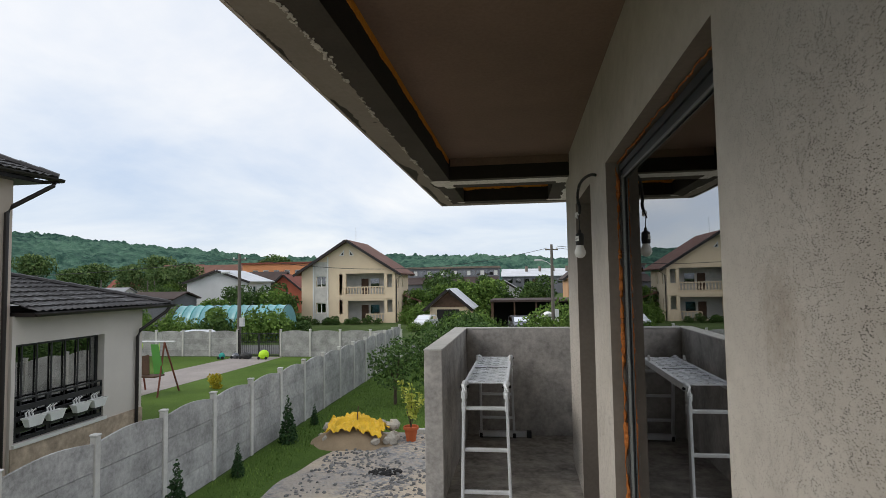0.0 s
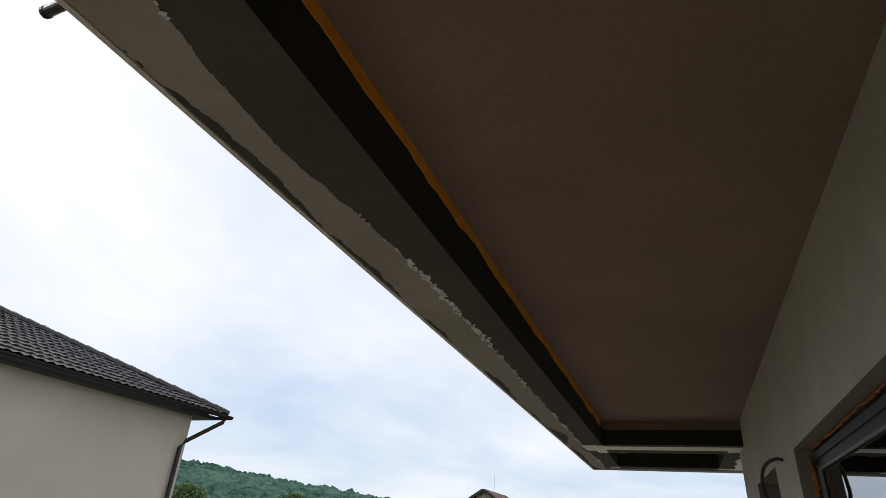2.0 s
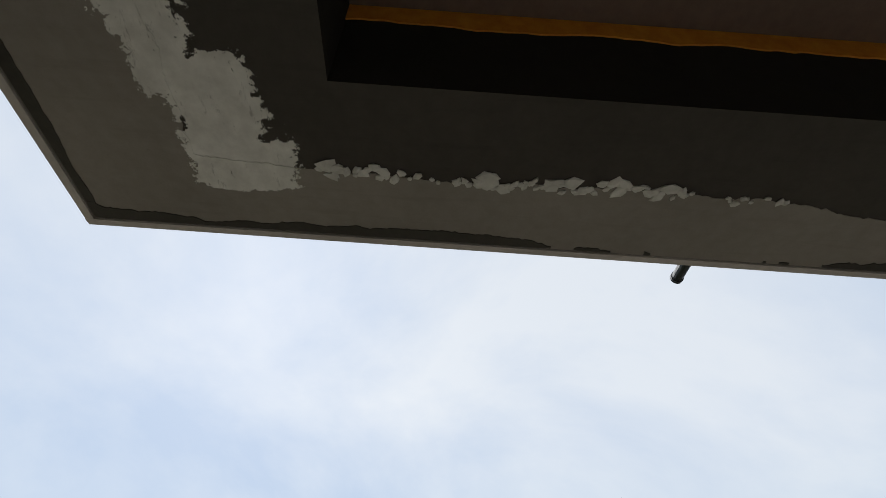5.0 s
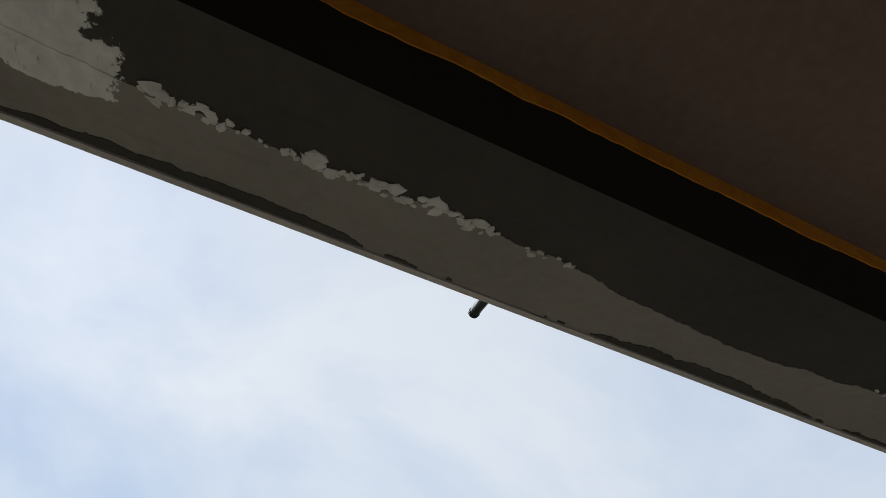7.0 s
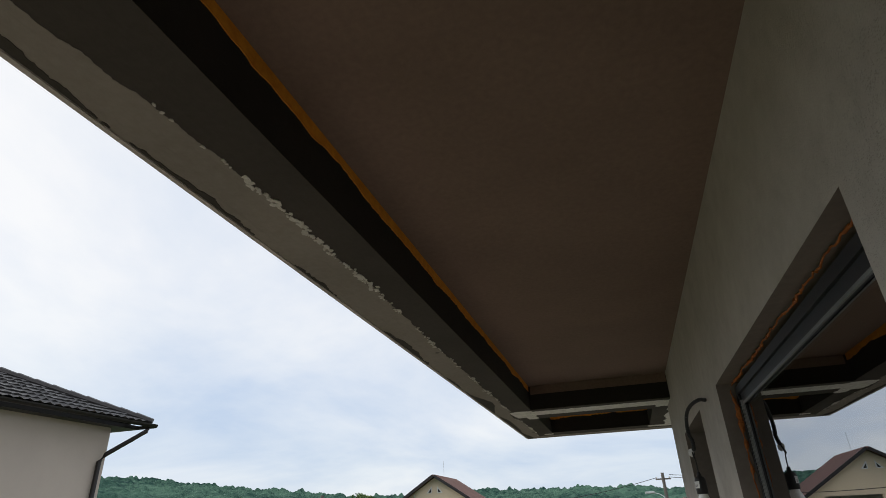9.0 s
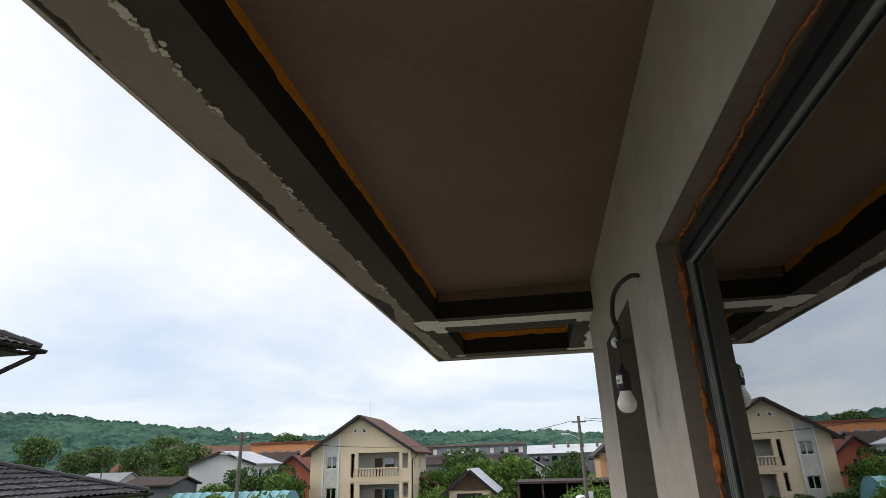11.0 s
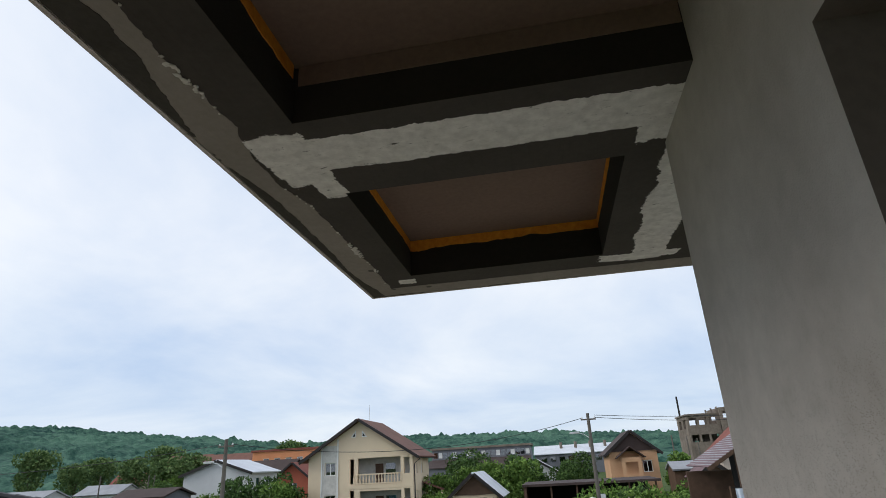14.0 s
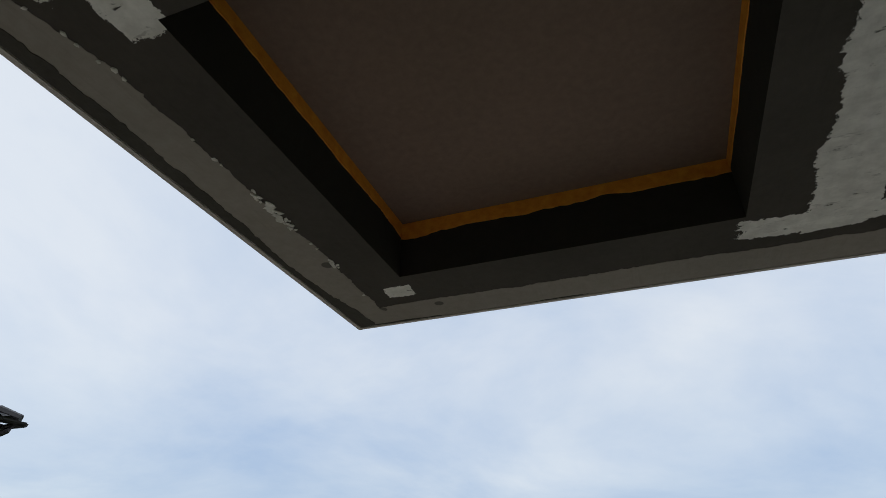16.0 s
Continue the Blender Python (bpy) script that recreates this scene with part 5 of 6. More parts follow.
def yellow_house():
    x0, x1, y0, y1, ev, rg = -27.0, -15.15, 67.0, 75.0, 3.0, 6.75
    up = (-21.3, -16.5, 0.15, 2.72)
    lo = (-21.1, -16.5, -3.15, -0.6)
    slit1, slit2 = (-22.2, -21.75, 0.15, 2.65), (-22.2, -21.75, -2.2, -0.5)
    w1, w2 = (-25.1, -23.85, 1.1, 2.45), (-25.1, -23.85, -2.1, -0.85)
    h = house("yellow_house", "cream-yellow two-storey house with brown-red tile roof and loggias", x0, x1, y0, y1, ev, rg, "y", Y_WALL, R_TILE,
              [w1, w2], [(68.5, 69.2, 0.9, 2.2), (71.0, 71.8, 0.9, 2.2), (68.5, 69.2, -2.1, -0.8), (71.0, 71.8, -2.1, -0.8)], 0.75,
              voids=[up, lo, slit1, slit2, (-16.15, -15.5, -2.0, -0.5), (-16.15, -15.5, 1.0, 2.6)])
    part("cladding", holed(bm_new(), "y", -25.35, -23.65, G, 4.2, y0 - 0.06, y0 - 0.003, [w1, w2]), Y_WALL_LIGHT, h, "pale stone-clad strip between pilasters")
    for x in (-25.45, -23.6):
        part("pilaster", boxes((x - 0.07, x + 0.07, y0 - 0.1, y0 - 0.003, G, 4.25 + (0.6 if x > -24 else 0))), WHITE, h)
    for z in (G, 0.0):
        part("loggia_back", boxes((-22.4, -15.5, y0 + 2.0, y0 + 2.1, z + 0.05, z + 2.95)), Y_WALL_LIGHT, h)
        part("loggia_floor", boxes((-22.4, -15.45, y0 + 0.3, y0 + 2.0, z - 0.2, z)), Y_WALL_LIGHT, h)
        dd = part("balcony_door", boxes((-19.9, -19.0, y0 + 1.92, y0 + 1.99, z + 0.02, z + 2.1)), WOOD, h, "dark brown balcony door")
        part("window", boxes((-18.7, -17.6, y0 + 1.92, y0 + 1.99, z + 0.9, z + 2.1)), GLASS_FAR, h)
    for a, b, z in ((-21.75, -16.5, 0.0), (-18.8, -16.5, G)):
        r = part("balustrade", boxes((a, b, y0 - 0.09, y0 + 0.07, z + 1.0, z + 1.12)), Y_WALL, h, "pale balustrade with turned balusters")
        part("rail", boxes((a, b, y0 - 0.07, y0 + 0.05, z + 0.1, z + 0.2)), Y_WALL, r)
        n = int((b - a) / 0.33)
        for i in range(n + 1):
            x = a + (b - a) * i / n
            part("baluster", lathe(bm_new(), [(0.06, 0.2), (0.08, 0.3), (0.1, 0.45), (0.06, 0.7), (0.05, 0.85), (0.08, 1.0)], 6, (x, y0 - 0.01, z)), Y_WALL, r)
    part("floor_band", boxes((-22.3, x1 + 0.03, y0 - 0.05, y0 - 0.003, -0.35, -0.02)), Y_WALL, h)
    for s in (-1, 1):
        b = bm_new()
        xm = (x0 + x1) / 2 - 0.1
        A = [b.verts.new((xm + s * p, y0 - 0.012, z)) for p, z in ((0.35, 4.95), (0.95, 4.95), (0.35, 5.65))]
        b.faces.new(A)
        ex = bmesh.ops.extrude_face_region(b, geom=list(b.faces))
        bmesh.ops.translate(b, verts=[v for v in ex["geom"] if isinstance(v, bmesh.types.BMVert)], vec=(0, -0.05, 0))
        w = part("gable_window", b, WHITE, h, "small triangular gable window")
        b = bm_new()
        b.faces.new([b.verts.new((xm + s * p, y0 - 0.066, z)) for p, z in ((0.43, 5.02), (0.75, 5.02), (0.43, 5.42))])
        part("pane", b, DARK, w)
    b = bm_new()
    gutter_line(b, (x1 + 0.8, y0 - 0.75, ev - 0.5), (x1 + 0.8, y1 + 0.75, ev - 0.5))
    gt = part("gutter", b, GUTTER, h)
    part("downpipe", sweep(bm_new(), [(x1 + 0.75, y0 + 0.3, ev - 0.6), (x1 + 0.1, y0 + 0.3, ev - 1.1), (x1 + 0.1, y0 + 0.3, G)], 0.06, 8), GUTTER, gt)
    part("aerial", cyl(bm_new(), (-20.9, 70, rg), (-20.9, 70, rg + 1.9), 0.025, seg=6), ALUMINIUM, h)
    part("porch_roof", slab_between(bm_new(), (x1 + 0.05, 71, -0.1), (x1 + 0.05, 75, -0.1), (x1 + 2.4, 75, -1.0), (x1 + 2.4, 71, -1.0), 0.12), R_TILE, h)
    part("porch_post", boxes((x1 + 2.1, x1 + 2.3, 71.2, 71.4, G, -0.95)), Y_WALL, h)
    part("porch_post", boxes((x1 + 2.1, x1 + 2.3, 74.5, 74.7, G, -0.95)), Y_WALL, h)


yellow_house()
house("grey_house", "grey-white house with a pale sheet roof", -45.5, -36.6, 72, 79, 2.0, 3.5, "y", GREY_WALL, R_WHITE, [(-38.6, -37.6, 0.3, 1.5)], [(73.5, 74.6, 0.2, 1.4), (76, 77.1, 0.2, 1.4)], 0.4)
house("shed", "low grey outbuilding with a dark brown sheet roof", -46.8, -41.0, 62, 67, 0.0, 0.7, "x", FACTORY, R_DARK, [], [], 0.4, "shed")
house("red_house", "red-walled house with brown tile roof and white window", -43.5, -36.2, 91, 99, 0.2, 3.1, "y", RED_WALL, R_RED, [(-40.6, -39.1, -0.9, 0.4)], [], 0.5)
house("dark_roof_house", "house with a dark brown roof and skylights", -53, -45.2, 100, 108, 1.2, 3.9, "x", GREY_WALL, R_DARK)
house("village_house", "distant house with red-brown tile roof", -99, -88, 142, 151, 3.9, 7.3, "x", N_WALL, R_TILE, [(-95, -93.5, 1.5, 3.2)])
house("village_house", "distant long house with red-brown roof", -86, -71, 140, 149, 4.0, 7.0, "x", N_WALL, R_TILE, [(-82, -80.5, 1.6, 3.2), (-76, -74.5, 1.6, 3.2)])
house("village_house", "distant low house with red roof among trees", -128, -118, 160, 168, 1.0, 4.0, "x", N_WALL, R_RED)
house("village_house", "distant low grey-roofed house beyond gardens", -112, -101, 130, 138, -0.6, 1.2, "x", GREY_WALL, R_GREY)
house("long_shed", "long low shed with a pale grey sheet roof", -99, -86, 93, 99, -0.3, 0.9, "x", GREY_WALL, R_GREY, [(-96, -94.5, -1.8, -0.8), (-91, -89.5, -1.8, -0.8)], [], 0.4, "shed")
ob = tagged(new("orange_building"), "flat-roofed orange apartment building", "building")
ow = [(-62.5 + 2.6 * i, -61.1 + 2.6 * i, 3.2, 4.9) for i in range(6)]
part("wall", holed(bm_new(), "y", -65, -48, G, 6.3, 125, 125.3, ow), ORANGE_WALL, ob)
part("wall", boxes((-65, -48, 125.3, 137, G, 6.3)), ORANGE_WALL, ob)
part("cornice", boxes((-65.3, -47.7, 124.7, 137.3, 6.3, 6.7)), R_RED, ob)
part("annex", boxes((-55.5, -46, 121, 124.9, G, 3.6)), FACTORY, ob)
for a, b_, c, d in ow:
    w = part("window", holed(bm_new(), "y", a, b_, c, d, 125.12, 125.2, [(a + 0.1, b_ - 0.1, c + 0.1, d - 0.1)]), WHITE, ob)
    part("pane", boxes((a + 0.05, b_ - 0.05, 125.15, 125.17, c + 0.05, d - 0.05)), GLASS_FAR, w)

fac = tagged(new("factory_hall"), "long grey factory hall with a band of windows", "factory")
fw = [(-38.0 + 1.52 * i, -36.75 + 1.52 * i, 3.6, 5.2) for i in range(20)]
part("wall", holed(bm_new(), "y", -38.6, -7.6, G, 6.0, 190, 190.3, fw), FACTORY, fac)
part("wall", boxes((-38.6, -7.6, 190.3, 205, G, 6.0)), FACTORY, fac)
part("parapet", boxes((-39, -7.2, 189.6, 206, 6.0, 6.6)), RUIN, fac)
part("lower_roof", slab_between(bm_new(), (-39, 189.5, 2.9), (-7.5, 189.5, 2.9), (-7.5, 181, 0.6), (-39, 181, 0.6), 0.2), R_DARK, fac)
part("lower_wall", boxes((-38.8, -7.8, 181.5, 189.4, G, 0.55)), FACTORY, fac)
for i, (a, b_, c, d) in enumerate(fw):
    part("pane", boxes((a, b_, 190.1, 190.15, c, d)), WHITE if i % 3 == 1 else GLASS_FAR, fac)
wh = tagged(new("warehouse"), "distant warehouse with a white sheet roof", "warehouse")
part("wall", boxes((-7.0, 22, 210, 225, G, 3.0)), FACTORY, wh)
part("roof", slab_between(bm_new(), (-7.5, 209.5, 3.0), (22.5, 209.5, 3.0), (22.5, 222, 5.9), (-7.5, 222, 5.9), 0.2), R_WHITE, wh)
for i in range(9):
    part("pane", boxes((-5 + 3 * i, -3.2 + 3 * i, 209.93, 209.98, 0.6, 2.2)), GLASS_FAR, wh)
for i in range(4):
    part("roof_vent", cyl(bm_new(), (2 + 5 * i, 217, 4.7), (2 + 5 * i, 217, 6.9), 0.5, seg=8), RUIN, wh)
house("grey_gable_house", "small grey-white gabled building among trees", -6.3, 0.0, 95, 104, -0.3, 1.6, "y", GREY_WALL, R_GREY, [], [(97, 98, -1.6, -0.6)], 0.3)

gar = house("garage", "garage with dark gable and pale sheet roof", -10.1, -5.9, 62, 69, -1.15, 0.65, "y", Y_WALL, R_WHITE, [], [], 0.55, "garage")
part("gable_panel", slab_between(bm_new(), (-10.0, 61.9, -1.2), (-8.0, 61.9, 0.5), (-6.0, 61.9, -1.2), (-8.0, 61.9, -1.25), 0.05), WOOD, gar)
# flat near-black panel in place of the shade inside the doorway
part("garage_opening", boxes((-9.3, -6.8, 61.93, 61.98, G, -1.5)), DARK, gar, "dark panel painted as the shade in the open garage doorway")
cp = tagged(new("carport"), "low dark open shed with flat roof", "carport")
part("roof", boxes((-3.2, 8.5, 58, 65, -0.62, -0.42)), R_DARK, cp)
part("back_wall", boxes((-3.0, 8.3, 64.6, 64.8, G, -0.63)), DARK, cp)
for i in range(6):
    part("post", boxes((-3.0 + 2.2 * i, -2.85 + 2.2 * i, 58.2, 58.35, G, -0.63)), WOOD, cp)
part("side_wall", boxes((-3.1, -3.0, 58.2, 64.6, G, -0.63)), WOOD, cp)
th = house("tan_house", "tan rendered house with dark gabled roof", 6.2, 11.7, 78, 87, 1.95, 4.2, "y", TAN_WALL, R_DARK, [(9.9, 11.0, -0.4, 0.9)], [], 0.5)
part("gable_cladding", slab_between(bm_new(), (6.3, 77.9, 2.0), (8.95, 77.9, 4.0), (11.6, 77.9, 2.0), (8.95, 77.9, 1.95), 0.06), R_DARK, th)
part("porch", holed(bm_new(), "y", 7.4, 9.6, -1.4, 1.3, 76.4, 76.6, [(7.8, 9.2, -0.6, 0.8)]), TAN_WALL, th)
part("porch_roof", slab_between(bm_new(), (6.9, 76.1, 1.2), (8.5, 76.1, 2.4), (8.5, 78, 2.4), (6.9, 78, 1.2), 0.1), R_DARK, th)
part("porch_roof", slab_between(bm_new(), (8.5, 76.1, 2.4), (10.1, 76.1, 1.2), (10.1, 78, 1.2), (8.5, 78, 2.4), 0.1), R_DARK, th)
part("porch_floor", boxes((7.4, 9.6, 76.6, 77.9, G, -0.9)), TAN_WALL, th)
house("low_shed", "small garden shed with grey sheet roof", 12.2, 15.5, 72, 76, -0.2, 0.5, "x", WOOD, R_GREY, [], [], 0.2, "shed")
house("low_shed", "small brown-roofed garden shed", 11.5, 14.2, 58, 62, -0.5, 0.6, "y", WOOD, STRIPE, [], [], 0.2, "shed")
ru = tagged(new("ruined_works"), "abandoned raw concrete works building with empty openings", "ruin")
ro = [(31.4 + 2.3 * i, 33.2 + 2.3 * i, z, z + 1.7) for i in range(3) for z in (3.6, 7.6)]
rb = [(39.3 + 2.6 * i, 41.2 + 2.6 * i, z, z + 1.6) for i in range(3) for z in (1.2, 5.0, 8.9)]
for y in (160, 171.4):
    part("wall", holed(bm_new(), "y", 30.8, 38.6, G, 9.9, y, y + 0.6, ro), RUIN, ru)
    part("wall", holed(bm_new(), "y", 38.62, 47.2, G, 11.4, y - 1.2, y - 0.6, rb), RUIN, ru)
part("wall", holed(bm_new(), "x", 160.6, 171.4, G, 9.9, 30.8, 31.4, [(162, 164.5, 6.9, 9.0), (166.5, 169.5, 6.9, 9.0)]), RUIN, ru)
part("wall", boxes((38.62, 39.1, 159.4, 170.2, 9.92, 11.4)), RUIN, ru)
part("wall", boxes((46.7, 47.2, 159.4, 170.2, G, 11.4)), RUIN, ru)
part("floor_slab", boxes((31.4, 38.5, 160.6, 171.4, 5.7, 6.2)), RUIN, ru)
part("floor_slab", boxes((39.1, 46.7, 159.4, 170.2, 7.4, 7.9)), RUIN, ru)
part("inner_wall", holed(bm_new(), "y", 31.4, 38.5, G, 5.7, 165, 165.3, [(33, 35, 1.0, 4.0)]), RUIN, ru)
part("inner_wall", boxes((39.1, 46.7, 164, 164.3, G, 7.4)), RUIN, ru)
part("roof_slab", boxes((30.5, 35.2, 159.7, 172.3, 9.9, 10.3)), RUIN, ru)
part("roof_beam", boxes((35.2, 38.6, 159.9, 160.5, 9.9, 10.25)), RUIN, ru)
part("roof_slab", boxes((41.6, 47.5, 158.6, 171, 11.4, 11.8)), RUIN, ru)
for k in range(4):
    part("broken_pier", boxes((35.6 + 1.3 * k, 35.95 + 1.3 * k, 160.0, 160.4, 10.25, 11.0 + 0.35 * (k % 3))), RUIN, ru)
ru.location.x = 2.2
st = tagged(done("smokestack", cyl(bm_new(), (34.7, 175, G), (34.7, 175, 16.0), 0.30, 0.24, 12), DARK), "thin black smokestack beside the ruined works", "chimney")
house("red_roof_house", "pale house with a red roof behind sheds", 15.2, 21.5, 64, 71, 1.0, 3.6, "y", N_WALL, R_RED, [], [], 0.4)
sh = tagged(new("striped_shed"), "lean-to shed with brown and pale striped tin roof", "shed")
for i in range(44):
    xa = 8.35 + 0.218 * (i // 2) + (0.15 if i % 2 == 0 else 0)
    xb = xa + (0.066 if i % 2 == 0 else 0.149)
    za, zb = 0.66 + 0.58 * (xa - 8.35), 0.66 + 0.58 * (xb - 8.35)
    part("tin_strip", slab_between(bm_new(), (xa, 40.2, za), (xb, 40.2, zb), (xb, 46, zb), (xa, 46, za), 0.05), STRIPE if i % 2 else R_GREY, sh)
part("back_wall", boxes((8.2, 12.8, 45.6, 45.8, G, 0.35)), WOOD, sh)
part("post", boxes((9.9, 10.05, 40.4, 40.55, G, 1.54)), WOOD, sh)
part("post", boxes((12.4, 12.55, 40.4, 40.55, G, 2.98)), WOOD, sh)
# near-black sheet added as the deep shade within the open front
part("dark_wall", boxes((10.3, 12.8, 43, 43.15, G, 1.74)), DARK, sh)
part("fascia", slab_between(bm_new(), (8.35, 40.12, 0.46), (13.0, 40.12, 3.16), (13.0, 40.17, 3.16), (8.35, 40.17, 0.46), 0.2), WOOD, sh)
ln = tagged(new("clothes_line"), "clothes line with white and blue washing", "clothes line")
part("line", sweep(bm_new(), [(9.0, 39.2, -0.35), (10.3, 39.2, -0.42), (12.3, 39.2, -0.35)], 0.012, 5), BLACK_PLASTIC, ln)
for x in (9.0, 12.3):
    part("post", cyl(bm_new(), (x, 39.2, G), (x, 39.2, -0.3), 0.05, seg=8), WOOD, ln)
for k, (x, w, hgt) in enumerate(((9.25, 0.45, 0.75), (9.75, 0.22, 0.8), (10.05, 0.6, 0.95), (10.75, 0.42, 0.7), (11.3, 0.5, 0.8))):
    b = bm_new()
    rows = [[b.verts.new((x + w * i / 5, 39.2 + 0.03 * math.sin(i * 2.1 + k) * (1 + j), -0.42 - hgt * j / 4)) for i in range(6)] for j in range(5)]
    for j in range(4):
        for i in range(5):
            b.faces.new((rows[j][i], rows[j][i + 1], rows[j + 1][i + 1], rows[j + 1][i]))
    ex = bmesh.ops.extrude_face_region(b, geom=list(b.faces))
    bmesh.ops.translate(b, verts=[v for v in ex["geom"] if isinstance(v, bmesh.types.BMVert)], vec=(0, 0.012, 0))
    part("cloth", b, CLOTH, ln)

# greenhouse tunnel and white hoops
gh = tagged(new("greenhouse_tunnel"), "long turquoise plastic greenhouse tunnel behind shrubs", "greenhouse")
b = bm_new()
n, m_ = 60, 14
rows = []
for i in range(n + 1):
    x = -32.0 + 10.6 * i / n
    sag = 0.03 * math.cos(i * 2 * math.pi / 5)
    rows.append([b.verts.new((x, 50 + (2.05 + sag) * math.cos(math.pi * j / m_), G + (2.95 + sag) * math.sin(math.pi * j / m_))) for j in range(m_ + 1)])
for i in range(n):
    for j in range(m_):
        b.faces.new((rows[i][j], rows[i + 1][j], rows[i + 1][j + 1], rows[i][j + 1]))
b.faces.new(rows[0])
b.faces.new(rows[-1][::-1])
part("film", b, FILM, gh)
for i in range(13):
    x = -32.0 + 0.883 * i
    part("hoop", sweep(bm_new(), [(x, 50 + 2.11 * math.cos(math.pi * j / 14), G + 3.0 * math.sin(math.pi * j / 14)) for j in range(15)], 0.03, 5), TEAL if i % 4 else BLACK_PLASTIC, gh)
hp = tagged(new("hoop_tunnel"), "white film hoops of a small garden tunnel", "greenhouse")
for x in (2.2, 5.0):
    b = bm_new()
    A = [b.verts.new((x + 1.1 * math.cos(math.pi * j / 14), 46, G + 2.2 * math.sin(math.pi * j / 14))) for j in range(15)]
    B = [b.verts.new((x + 0.85 * math.cos(math.pi * j / 14), 46.1, G + 1.95 * math.sin(math.pi * j / 14))) for j in range(15)]
    C = [b.verts.new((v.co.x, 49, v.co.z)) for v in A]
    for j in range(14):
        b.faces.new((A[j], A[j + 1], B[j + 1], B[j]))
        b.faces.new((A[j], C[j], C[j + 1], A[j + 1]))
    part("hoop_film", b, WHITE, hp)


# ---- poles and wires ----
def power_pole(x, y, top, label, arm):
    t = thing("power_pole", label, "utility pole", (x, y, G))
    part("shaft", cyl(bm_new(), (0, 0, 0), (0, 0, top - G), 0.15, 0.10, 10), POLE, t)
    part("crossarm", boxes((-0.5, 0.5, -0.05, 0.05, top - G - 0.45, top - G - 0.36)), POLE, t)
    for s in (-0.42, 0.42):
        part("insulator", lathe(bm_new(), [(0.03, 0), (0.05, 0.03), (0.05, 0.1), (0.02, 0.13)], 8, (s, 0, top - G - 0.36)), WHITE, t)
    if arm:
        part("lamp_arm", sweep(bm_new(), [(0, 0, arm - 0.3), (-0.4, 0, arm), (-0.75, 0, arm + 0.1)], 0.03, 6), ALUMINIUM, t)
        part("lamp_head", boxes((-1.35, -0.72, -0.1, 0.1, arm + 0.06, arm + 0.2), bev=0.03), GREY_WALL, t, "grey street lamp head")
    part("meter_box", boxes((0.12, 0.42, -0.22, -0.02, 2.0, 2.6), bev=0.01), GREY_WALL, t)


power_pole(-19.35, 36.9, 3.7, "weathered pole with a small box by the gate", 5.6)
power_pole(2.45, 45.0, 4.35, "weathered pole with a street lamp in the gardens", 6.3)
for x, y, t_ in ((-96, 118, 3.2), (-80, 112, 2.8), (-70, 100, 2.6), (24, 120, 4.2), (21, 118, 4.5), (28, 130, 4)):
    b = cyl(bm_new(), (x, y, G), (x, y, t_), 0.17, 0.11, 8)
    tagged(done("far_pole", b, POLE), "distant bare grey wooden pole", "utility pole")


def wire(p, q, sag, r=0.018):
    p, q = Vector(p), Vector(q)
    pts = []
    for i in range(25):
        t = i / 24
        c = p.lerp(q, t)
        c.z -= sag * 4 * t * (1 - t)
        pts.append(c)
    w = done("overhead_wire", sweep(bm_new(), pts, r, 5), BLACK_PLASTIC)
    tagged(w, "black overhead cable between poles", "cable")


wire((-18.93, 36.9, 3.4), (2.03, 45.0, 4.05), 1.15)
wire((2.87, 45.0, 4.05), (27, 52, 4.3), 0.7)
wire((2.87, 45.0, 4.2), (27, 52, 4.6), 0.6)
wire((-19.77, 36.9, 3.4), (-60, 40, 3.6), 1.0)


# ---- cars, toys, swing ----
def car(x, y, rz, mat, label, lw=(4.2, 1.7, 1.45), name="car"):
    L, W, H = lw
    t = thing(name, label, "car", (x, y, G + 0.03), rz)
    prof = [(-L / 2, 0.35), (-L / 2, 0.75), (-L / 2 + 0.9, 0.92), (-L / 2 + 1.5, H), (L / 2 - 0.9, H), (L / 2 - 0.15, 0.95), (L / 2, 0.7), (L / 2, 0.35)]
    b = bm_new()
    A = [b.verts.new((px, -W / 2, pz)) for px, pz in prof]
    B = [b.verts.new((px, W / 2, pz)) for px, pz in prof]
    b.faces.new(A)
    b.faces.new(B[::-1])
    for i in range(len(prof)):
        j = (i + 1) % len(prof)
        b.faces.new((A[i], A[j], B[j], B[i]))
    bmesh.ops.bevel(b, geom=list(b.edges), offset=0.07, segments=2, affect='EDGES')
    part("body", b, mat, t, smooth=False)
    for s in (-1, 1):
        b = bm_new()
        quad(b, *[(px, s * (W / 2 + 0.006), pz) for px, pz in ((-L / 2 + 1.25, 0.98), (-L / 2 + 1.65, H - 0.12), (L / 2 - 1.0, H - 0.12), (L / 2 - 0.55, 0.98))])
        part("side_window", b, GLASS_FAR, t)
        for px in (-L / 2 + 0.8, L / 2 - 0.8):
            w = part("wheel", cyl(bm_new(), (px, s * (W / 2 - 0.2), 0.31), (px, s * (W / 2 + 0.02), 0.31), 0.31, seg=18), RUBBER, t)
            part("rim", cyl(bm_new(), (px, s * (W / 2 + 0.02), 0.31), (px, s * (W / 2 + 0.03), 0.31), 0.19, seg=12), ALUMINIUM, w)
    b = bm_new()
    quad(b, *[(px, py, pz) for px, py, pz in ((-L / 2 + 0.98, -W / 2 + 0.15, 1.0), (-L / 2 + 0.98, W / 2 - 0.15, 1.0), (-L / 2 + 1.42, W / 2 - 0.2, H - 0.06), (-L / 2 + 1.42, -W / 2 + 0.2, H - 0.06))])
    part("windscreen", b, GLASS_FAR, t)


